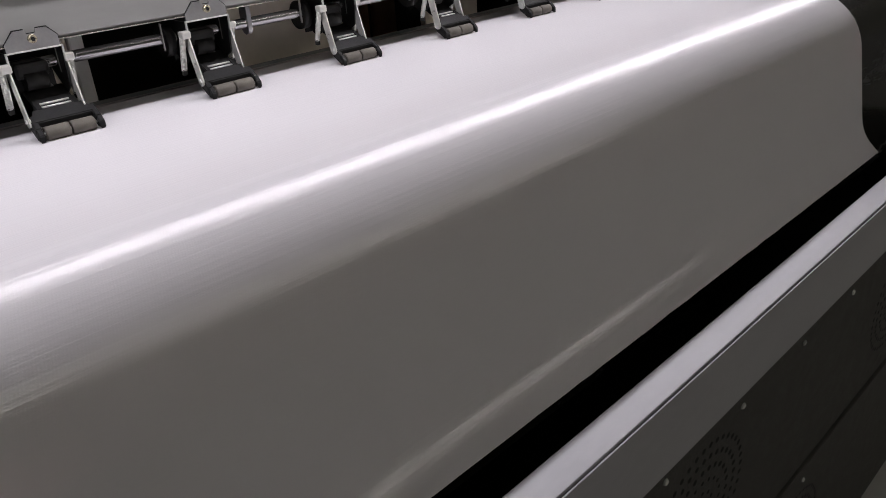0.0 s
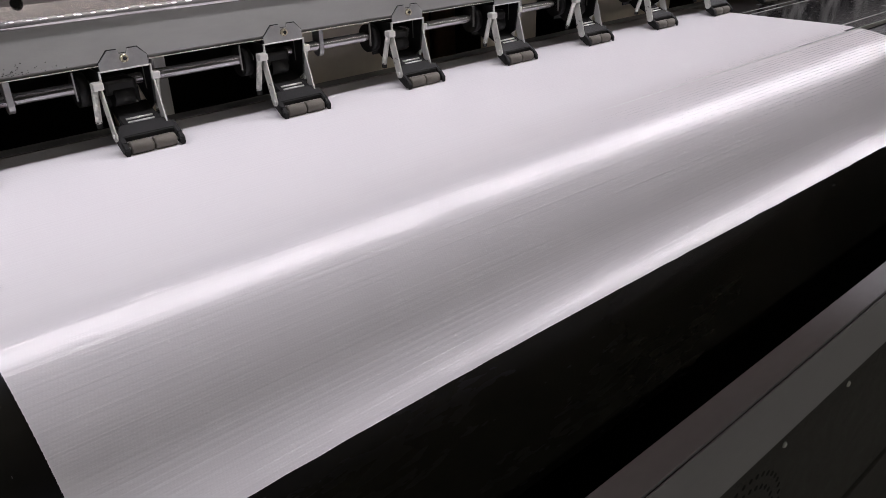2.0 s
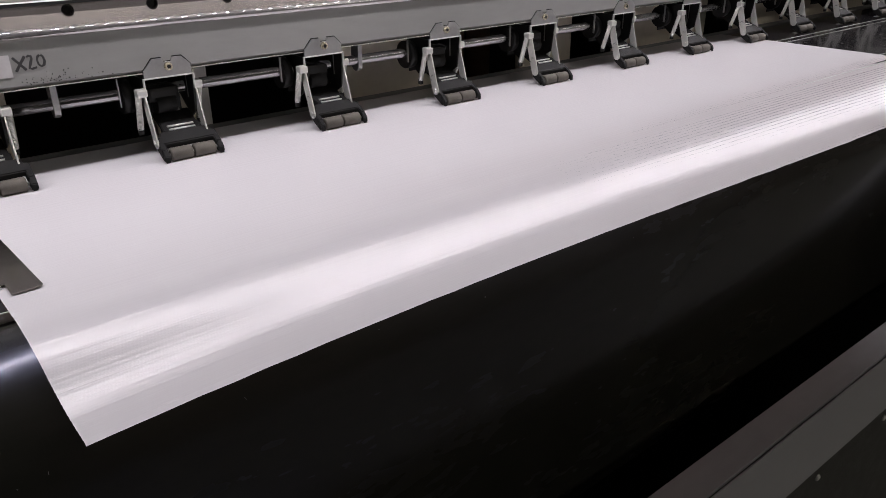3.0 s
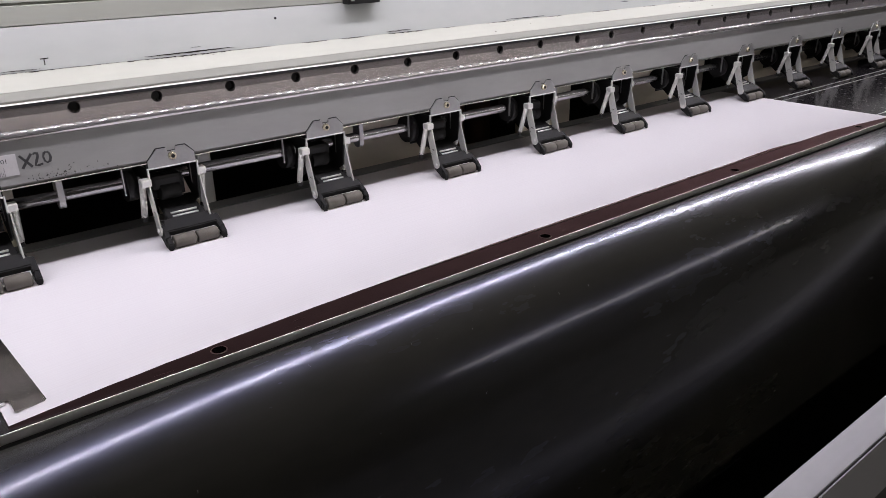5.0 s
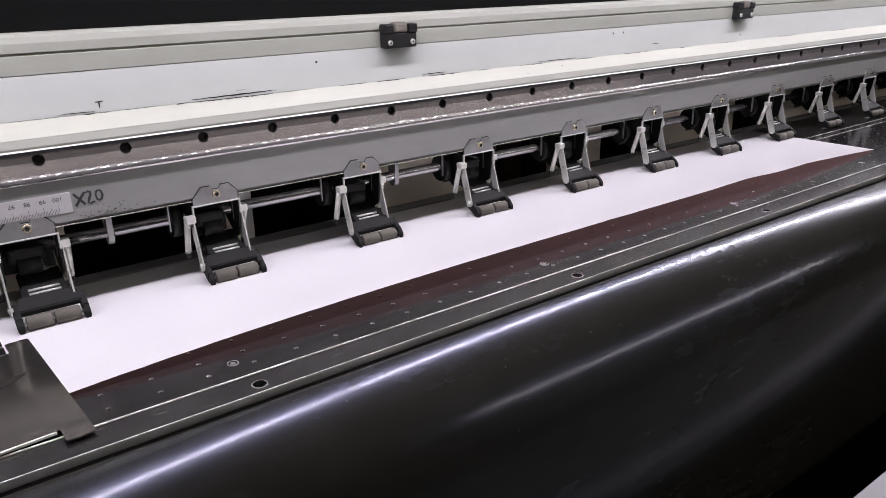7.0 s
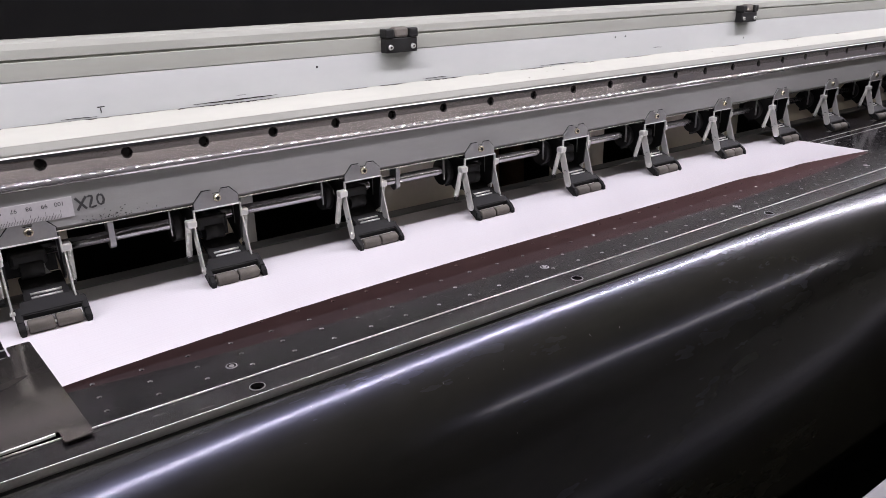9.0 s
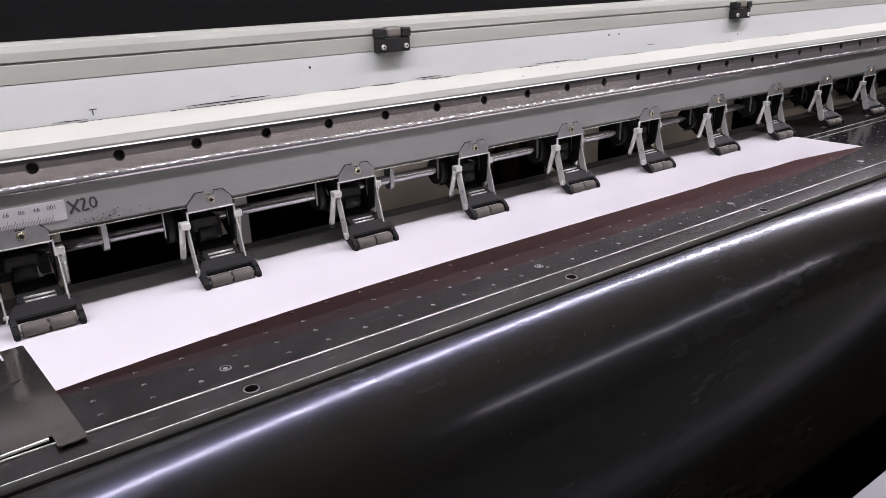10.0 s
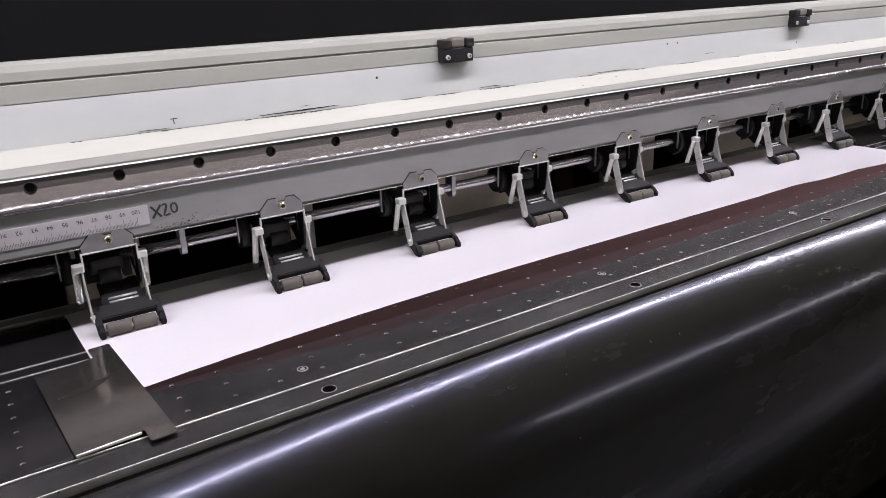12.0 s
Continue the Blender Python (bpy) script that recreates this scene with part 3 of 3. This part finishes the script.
def rail_clamps():
    def make(x):
        c = thing("cable_clamp", "black plastic clamp screwed to the upper extrusion", "clamp", "clamps on the extrusion", at=pose(x, 0.0335, 0.172))
        part("base", box(bmnew(), -0.0178, 0.0178, -0.010, 0, 0, 0.0135, 0.0008), M_BLACK, c)
        part("saddle", box(bmnew(), -0.0082, 0.0082, -0.0105, 0, 0.0137, 0.0235, 0.0025), M_RUBBER, c)
        for sx in (-1, 1):
            part("jaw", box(bmnew(), sx * 0.0137 - 0.0048, sx * 0.0137 + 0.0048, -0.0115, 0, 0.0137, 0.0222, 0.0012), M_BLACK, c)
            bm = cyl(bmnew(), (sx * 0.0128, -0.010, 0.0052), (sx * 0.0128, -0.0118, 0.0052), 0.0026, 16, 0.0022)
            cyl(bm, (sx * 0.0128, -0.0118, 0.0052), (sx * 0.0128, -0.0119, 0.0052), 0.0013, 6)
            cs = part("screw", bm, M_STEEL, c, "bright cap screw")
            part("socket", cyl(bmnew(), (sx * 0.0128, -0.0119, 0.0052), (sx * 0.0128, -0.0120, 0.0052), 0.0011, 6), M_HOLE, cs)
        return c
    first = make(0.2695)
    for i in (-1, 1, 2):
        copy_thing(first, pose(0.2695 + 0.573 * i, 0.0335, 0.172))


def hood():
    h = thing("printer_hood", "matt black printer hood with a black backdrop for its dark interior", "printer hood")
    # black backdrop: the dark above the extrusion is put into its colour
    part("dark_backdrop", box(bmnew(), X0, X1, 0.0505, 0.060, 0.1740, 0.60), M_MATT, h)
    part("roof", box(bmnew(), X0, X1, -0.090, 0.050, 0.370, 0.376), M_DARK, h)
    part("end_cover", box(bmnew(), X1, X1 + 0.01, -0.21, 0.30, -0.03, 0.40), M_DARK, h)
    strip = thing("led_strip", "bluish white LED strip under the hood", "LED strip")
    part("tape", box(bmnew(), X0 + 0.05, X1 - 0.05, LED_Y - 0.0095, LED_Y + 0.0095, LED_Z + 0.0015, LED_Z + 0.003), M_WHITE, strip)
    part("tape_carrier", box(bmnew(), X0 + 0.05, X1 - 0.05, LED_Y - 0.0105, LED_Y + 0.0105, LED_Z + 0.0032, 0.3698), M_EXTR, strip)
    bm = bmnew()
    for i in range(int((X1 - X0 - 0.12) * 51)):
        x = X0 + 0.06 + i / 51
        a, c = 0.0026, 0.008
        add(bm, [(x - a, LED_Y - c, LED_Z), (x + a, LED_Y - c, LED_Z), (x + a, LED_Y + c, LED_Z), (x - a, LED_Y + c, LED_Z)], [(0, 3, 2, 1)])
    part("diodes", bm, M_LED, strip, "row of glowing diodes")


def rear():
    s = thing("rear_guide", "grey steel guide strip behind the pinch rollers", "guide strip")
    part("strip", box(bmnew(), X0, X1, 0.0645, 0.0800, -0.0070, -0.0040, 0.0006), M_GREY, s)
    part("rear_fold", box(bmnew(), X0, X1, 0.0802, 0.0815, -0.020, -0.0038, 0.0004), M_GREY, s)
    w = thing("rear_interior", "posts before a black sheet standing for the dark interior", "bulkhead")
    # added black sheet: the darkness behind the beam is its colour
    part("black_backing", box(bmnew(), X0, X1, 0.20, 0.21, -0.45, 0.174), M_DARK, w)
    for x, wd, m in ((0.115, 0.013, M_CREAM), (0.0745, 0.039, M_OLIVE), (-0.1065, 0.066, M_OLIVE), (0.264, 0.15, M_OLIVE), (0.536, 0.094, M_OLIVE), (0.724, 0.216, M_OLIVE), (1.024, 0.47, M_OLIVE)):
        part("frame_post", box(bmnew(), x, x + wd, 0.085, 0.095, -0.02 if m is M_CREAM else -0.3, 0.0655, 0.002), m, w)
    part("post_foot", box(bmnew(), X0, X1, 0.08, 0.16, -0.32, -0.30), M_DARK, w)
    for x in (0.49, 0.535):
        c = tagged(part("cardboard_tube", cyl(bmnew(), (x, 0.165, -0.3), (x, 0.165, 0.04), 0.016, 20), M_CARD), "brown cardboard tube behind the machine beam", "tube", "tubes")
    part("tube_shelf", box(bmnew(), 0.40, 0.62, 0.14, 0.199, -0.312, -0.3002), M_DARK, w)


# ---------------- pinch rollers ----------------
def pinch_assembly():
    p = thing("pinch_roller", "black pinch roller fork with grey rubber rollers on steel bracket", "pinch roller", "row of pinch rollers")
    # bracket plate: origin at its screw
    pl = [(-0.0195, -0.0075), (-0.0195, -0.0020), (-0.0115, 0.0065), (-0.0040, 0.0065), (-0.0030, 0.0035), (0.0030, 0.0035), (0.0040, 0.0065), (0.0115, 0.0065), (0.0180, 0.0000), (0.0180, -0.0075)]
    # enlarged black copy of the plate paints the shadow line round it
    part("bracket_shadow", prism(bmnew(), [(a * 1.05, b * 1.09 + (0.0003 if b > 0 else 0)) for a, b in pl], "y", -0.00215, -0.0020), M_HOLE, p, "black shadow outline round the bracket")
    part("bracket_plate", prism(bmnew(), pl, "y", -0.0035, -0.0022), M_STEEL_PAINT, p, "pressed grey steel bracket")
    bm = bmnew()
    box(bm, -0.0198, 0.0184, -0.0042, -0.0020, -0.0086, -0.0074, 0.0004)
    box(bm, -0.0212, -0.0198, -0.0042, -0.0020, -0.0180, -0.0074, 0.0004)
    box(bm, 0.0184, 0.0198, -0.0042, -0.0020, -0.0200, -0.0074, 0.0004)
    part("bracket_edge", bm, M_STEEL, p, "bright bent edge of the bracket")
    for sx, nm in ((-0.0205, "cheek"), (0.0191, "cheek")):
        pts = [(-0.002, -0.008), (0.034, -0.008), (0.034, -0.030), (0.012, -0.046), (0.002, -0.040)]
        part(nm, prism(bmnew(), pts, "x", sx - 0.0006, sx + 0.0006), M_BLACK, p, "black side cheek")
    part("cheek_slot", box(bmnew(), 0.0180, 0.0184, 0.012, 0.0132, -0.030, -0.012), M_STEEL_PAINT, p)
    bm = cyl(bmnew(), (0, -0.0035, 0), (0, -0.0058, 0), 0.0034, 20, 0.0029)
    cyl(bm, (0, -0.0058, 0), (0, -0.0059, 0), 0.0029, 20, 0.0024)
    sc = part("screw", bm, M_BRASS, p, "yellowish cap screw")
    part("socket", cyl(bmnew(), (0, -0.00595, 0), (0, -0.0060, 0), 0.0017, 6), M_HOLE, sc)
    # inner hub and moulded block seen through the bracket
    bm = box(bmnew(), -0.016, 0.010, 0.008, 0.030, -0.030, -0.018, 0.003)
    cyl(bm, (-0.010, 0.012, -0.032), (0.006, 0.012, -0.032), 0.0075, 16)
    part("hub", bm, M_BLACK, p)
    part("latch", prism(bmnew(), [(0.004, -0.028), (0.0075, -0.028), (0.0082, -0.036), (0.013, -0.043), (0.006, -0.0425), (0.003, -0.036)], "y", 0.016, 0.0175), M_GREY, p, "small grey latch")
    cam_ = cyl(bmnew(), (-0.034, 0.022, -0.024), (-0.026, 0.022, -0.024), 0.0135, 24)
    part("lift_cam", cam_, M_BLACK, p)
    part("cam_plate", box(bmnew(), -0.0365, -0.0355, 0.012, 0.014, -0.030, -0.008), M_STEEL_PAINT, p)
    # levers on both sides with their springs
    for sx, dy in ((-0.0225, -0.0085), (0.0210, -0.001)):
        pts = []
        top, bot = (0.0035 + dy, -0.020), (-0.0085 + dy * 0.9, -0.0555)
        pts += [(top[0] - 0.003, top[1]), (top[0] + 0.003, top[1] + 0.003), (top[0] + 0.0065, top[1])]
        for a in (-10, -45, -80, -115, -150, -180):
            pts.append((bot[0] + 0.0045 * math.cos(radians(a)) + 0.0015, bot[1] + 0.0045 * math.sin(radians(a))))
        lv = part("lever", prism(bmnew(), pts, "x", sx - 0.0006, sx + 0.0006), M_STEEL, p, "bright zinc-plated lever plate")
        part("pivot_pin", cyl(bmnew(), (sx - 0.0018, bot[0] + 0.0015, bot[1] + 0.0006), (sx + 0.0018, bot[0] + 0.0015, bot[1] + 0.0006), 0.0016, 12), M_STEEL, lv)
        so = sx - 0.0042 if sx < 0 else sx + 0.0036
        t0, t1 = Vector((so, top[0] + 0.001, -0.0195)), Vector((so, top[0] + 0.0095, -0.0475))
        part("spring_hook", box(bmnew(), min(so, sx) - 0.002, max(so, sx) + 0.002, top[0] - 0.004, top[0] + 0.004, -0.0205, -0.0145, 0.001), M_STEEL, p)
        part("spring", coil(t0, t1, 0.0023, 0.00042, 24), M_STEEL, p, "bright coil spring")
        part("spring_core", cyl(bmnew(), t0, t1, 0.0021, 12), M_STEEL, p)
        part("spring_end", box(bmnew(), so - 0.002, so + 0.002, t1.y - 0.002, t1.y + 0.002, t1.z - 0.0045, t1.z + 0.001, 0.0007), M_BLACK, p)
    # moulded roller fork: slopes down from the cheeks to the roller
    fx = 0.003
    # added black plate, shade inside the bracket put into its colour
    part("black_backing", box(bmnew(), -0.0195, 0.0183, 0.0330, 0.0342, -0.0440, -0.0090), M_BLACK, p)
    fork = part("fork", fork_mesh(fx), M_FORK, p, "black moulded roller fork")
    for sx in (-0.0062, 0.0048):
        part("fork_slot", prism(bmnew(), [(0.0090, -0.0432), (0.0058, -0.0447), (0.0058, -0.0460), (0.0090, -0.0445)], "x", fx + sx - 0.0030, fx + sx + 0.0030), M_HOLE, fork)
    part("pin_recess", prism(bmnew(), [(0.0015, -0.0466), (-0.0070, -0.0506), (-0.0070, -0.0520), (0.0015, -0.0480)], "x", fx - 0.0105, fx + 0.0105), M_HOLE, fork)
    for y, z in ((-0.0012, -0.0479), (-0.0048, -0.0498)):
        part("cross_pin", cyl(bmnew(), (fx - 0.0108, y, z), (fx + 0.0108, y, z), 0.0010, 12), M_STEEL, fork, "bright steel cross pin")
    part("axle", cyl(bmnew(), (fx - 0.0225, -0.0212, -0.0652), (fx + 0.0225, -0.0212, -0.0652), 0.0014, 12), M_STEEL, p, "steel axle")
    for s0, s1 in ((-0.0182, -0.0007), (0.0007, 0.0182)):
        b = bmnew()
        rim = [(s0, 0.0044), (s0 + 0.0008, 0.0054), (s1 - 0.0008, 0.0054), (s1, 0.0044)]
        lathe(b, rim, fx, -0.0212, -0.0652, 24)
        part("rubber_roller", b, M_RUBBER, p, "dark grey rubber roller")
    return p


def lathe(bm, prof, x, y, z, n):
    rings = [[bm.verts.new((x + px, y + r * math.cos(2 * math.pi * k / n), z + r * math.sin(2 * math.pi * k / n))) for k in range(n)] for px, r in prof]
    for a, b in zip(rings, rings[1:]):
        for k in range(n):
            f = bm.faces.new([a[k], a[(k + 1) % n], b[(k + 1) % n], b[k]])
            f.smooth = True
    bm.faces.new(rings[0][::-1])
    bm.faces.new(rings[-1])


def coil(a, b, r, w, turns):
    bm = bmnew()
    q = (b - a).to_track_quat("Z", "Y")
    ln = (b - a).length
    n, m = turns * 8, 4
    prev = None
    for i in range(n + 1):
        t = 2 * math.pi * i / 8
        c = Vector((r * math.cos(t), r * math.sin(t), ln * i / n))
        rad = Vector((math.cos(t), math.sin(t), 0))
        ring_ = [bm.verts.new(a + q @ (c + rad * (w * math.cos(k * math.pi / 2)) + Vector((0, 0, w * math.sin(k * math.pi / 2))))) for k in range(m)]
        if prev:
            for k in range(m):
                f = bm.faces.new([prev[k], prev[(k + 1) % m], ring_[(k + 1) % m], ring_[k]])
                f.smooth = True
        prev = ring_
    return bm


def fork_mesh(fx):
    """Sloping deck, cross bar over the roller and two cranked side jaws."""
    bm = bmnew()
    def slope(x0, x1, y0, z0, y1, z1, th, x0b=None, x1b=None):
        x0b, x1b = x0 if x0b is None else x0b, x1 if x1b is None else x1b
        b = bmnew()
        v = [(x0, y0, z0), (x1, y0, z0), (x1b, y1, z1), (x0b, y1, z1), (x0, y0, z0 - th), (x1, y0, z0 - th), (x1b, y1, z1 - th), (x0b, y1, z1 - th)]
        add(b, v, [(0, 1, 2, 3), (7, 6, 5, 4), (0, 4, 5, 1), (1, 5, 6, 2), (2, 6, 7, 3), (3, 7, 4, 0)])
        bmesh.ops.bevel(b, geom=b.edges[:], offset=0.0007, segments=2, affect="EDGES")
        merge(bm, b)
    slope(fx - 0.0150, fx + 0.0150, 0.0180, -0.0393, 0.0000, -0.0476, 0.004)
    for s in (-1, 1):
        slope(fx + s * 0.0132 - 0.0026, fx + s * 0.0132 + 0.0026, 0.0010, -0.0462, -0.0080, -0.0500, 0.006)
    slope(fx - 0.0190, fx + 0.0190, -0.0068, -0.0496, -0.0172, -0.0566, 0.0046, fx - 0.0235, fx + 0.0235)
    for s in (-1, 1):
        slope(fx + s * 0.0222 - 0.0023, fx + s * 0.0222 + 0.0023, -0.0100, -0.0525, -0.0230, -0.0600, 0.0095)
        slope(fx + s * 0.0222 - 0.0023, fx + s * 0.0222 + 0.0023, -0.0228, -0.0600, -0.0270, -0.0645, 0.0058)
    return bm


def pinch_rollers():
    first = pinch_assembly()
    first.matrix_basis = pose(-0.077, 0, 0.0712)
    for i in range(-4, 15):
        if i:
            copy_thing(first, pose(-0.077 + 0.1402 * i, 0, 0.0712))


# ---------------- edge guide plate ----------------
def edge_guide():
    g = thing("edge_guide_plate", "thin stained stainless steel edge guide lying over the fabric edge", "guide plate", at=pose(-0.0905, -0.19, 0, 0, 0, 4.2))
    pts = [(0.0055, 0.0), (0.0068, 0.0015), (0.0068, 0.150), (0.0058, 0.1515), (-0.0070, 0.1515), (-0.0082, 0.150), (-0.0082, 0.135), (-0.0470, 0.1305), (-0.0470, 0.0135), (-0.0105, 0.0135), (-0.0095, 0.0145), (-0.0085, 0.0135), (-0.0090, 0.0010), (-0.0080, 0.0)]
    part("plate", prism(bmnew(), pts, "z", 0.0020, 0.0028), M_GUIDE, g)
    part("folded_edge", box(bmnew(), -0.0465, -0.0105, 0.0122, 0.0135, 0.0012, 0.0030, 0.0004), M_STEEL, g, "bright folded edge")
    rnd = random.Random(7)
    bm = bmnew()
    lo, hi = [], []
    for i in range(25):
        u = i / 24
        x = -0.042 + 0.036 * u
        e = math.sin(math.pi * u) ** 0.7
        base = 0.088 + 0.010 * u
        lo.append(bm.verts.new((x, base - 0.0075 * e * rnd.uniform(0.8, 1.0), 0.00290)))
        hi.append(bm.verts.new((x, base + 0.0030 * e * rnd.uniform(0.6, 1.0), 0.00290)))
    for i in range(24):
        bm.faces.new([lo[i], lo[i + 1], hi[i + 1], hi[i]])
    part("grease_stain", bm, M_STAIN, g, "dark grease stain")


# ---------------- the fabric ----------------
SHEET_L, SHEET_R = -0.1105, 0.930
STEP, FINE, WIDE = 0.0040, 0.304, 0.012
# seconds, length of fabric lying before the platen, steepest fall, curl of its edge and droop of its far end in degrees
FEED = [(0, 0.264, 79, 40, 0), (0.5, 0.242, 77, 43, 0), (1, 0.217, 71, 45, 0.2), (1.5, 0.191, 64, 48, 0.4), (2, 0.166, 43, 30, 0.9), (2.5, 0.14, 44, 36, 0.95), (3, 0.112, 46, 38, 1.0), (3.5, 0.089, 42, 40, 0.7), (4, 0.058, 26, 26, 0.3), (4.5, 0.026, 8, 8, 0), (5, -0.005, 0, 0, 0), (5.5, -0.024, 0, 0, 0), (6, -0.046, 0, 0, 0), (6.5, -0.066, 0, 0, 0), (7, -0.068, 0, 0, 0), (7.5, -0.074, 0, 0, 0), (8.5, -0.082, 0, 0, 0), (12, -0.082, 0, 0, 0)]


def smooth(a):
    a = min(1.0, max(0.0, a))
    return a * a * (3 - 2 * a)


CURL = 0.058


def fall(u, s, steep, curl):
    return steep * min(1.0, max(0.0, (u - 0.008) / 0.112)) - curl * smooth((u - (s - CURL)) / CURL)


def on_sheet(u, s, steep, curl):
    """Place and tilt of the fabric u metres before the platen's front edge."""
    z0 = 0.0012
    if u <= 0:
        y = FRONT - u
        if y <= 0.042:
            return y, z0, 0.0
        a = (y - 0.042) / 0.02
        if a < math.pi / 2:
            return 0.042 + 0.02 * math.sin(a), z0 - 0.02 * (1 - math.cos(a)), -math.degrees(a)
        return 0.062, z0 - 0.02 - (a - math.pi / 2) * 0.02, -90.0
    y, z, n = FRONT, z0, 40
    for k in range(n):
        a = radians(fall((k + 0.5) / n * u, s, steep, curl))
        y -= u / n * math.cos(a)
        z -= u / n * math.sin(a)
    return y, z, fall(u, s, steep, curl)


def fabric_sheet():
    sheet = thing("fabric_sheet", "white satin print fabric being fed back over the platen", "fabric sheet")
    spans, v = [], 0.0
    while v < 0.64:
        w = STEP if v < FINE else WIDE
        spans.append((v, v + w))
        v += w
    nx = 64
    strips = []
    rnd = random.Random(3)
    for v0, v1 in spans:
        mid = (v0 + v1) / 2
        bm = bmnew()
        lay = bm.loops.layers.uv.new("weave")
        rows = []
        for v in (v0 - 0.00015, v1 + 0.00015):
            r = []
            for i in range(nx + 1):
                u = i / nx
                x = SHEET_L + (SHEET_R - SHEET_L) * u
                arch = 0.011 * (1 - abs(2 * u - 1) ** 3.5) * math.exp(-((max(v, 0) / 0.055) ** 1.3))
                buckle = 0.0014 * math.exp(-max(v, 0) / 0.022) * (math.exp(-((x - 0.62) / 0.045) ** 2) + 0.6 * math.exp(-((x - 0.76) / 0.03) ** 2) - 0.5 * math.exp(-((x - 0.69) / 0.03) ** 2))
                edge = 0.0006 * noise.noise((x * 55, 0, 0)) if v0 == 0 and v <= 0 else 0
                r.append((bm.verts.new((x, v - mid + edge, arch + buckle)), (x, v)))
            rows.append(r)
        for i in range(nx):
            q = [rows[0][i], rows[0][i + 1], rows[1][i + 1], rows[1][i]]
            f = bm.faces.new([a[0] for a in q])
            f.smooth = True
            for loop, a in zip(f.loops, q):
                loop[lay].uv = a[1]
        me = bpy.data.meshes.new("fabric_strip")
        bm.to_mesh(me)
        bm.free()
        me.materials.append(M_FABRIC)
        ob = new("fabric_strip", me)
        ob.parent = sheet
        strips.append((ob, mid))
    return strips


def motions():
    for ob, mid in STRIPS:
        rows = []
        for (t, s, steep, curl, droop) in FEED:
            y, z, a = on_sheet(s - mid, s, steep, curl)
            rows.append((t, pose(-0.038 * (y + 0.04), y, z, a, droop * smooth((s - mid + 0.035) / 0.17), 0)))
        walk(ob, rows)


room()
platen()
apron()
dust()
front_rail()
beam()
dirt_specks()
rod_and_hangers()
rail_clamps()
hood()
rear()
pinch_rollers()
edge_guide()
STRIPS = fabric_sheet()
motions()
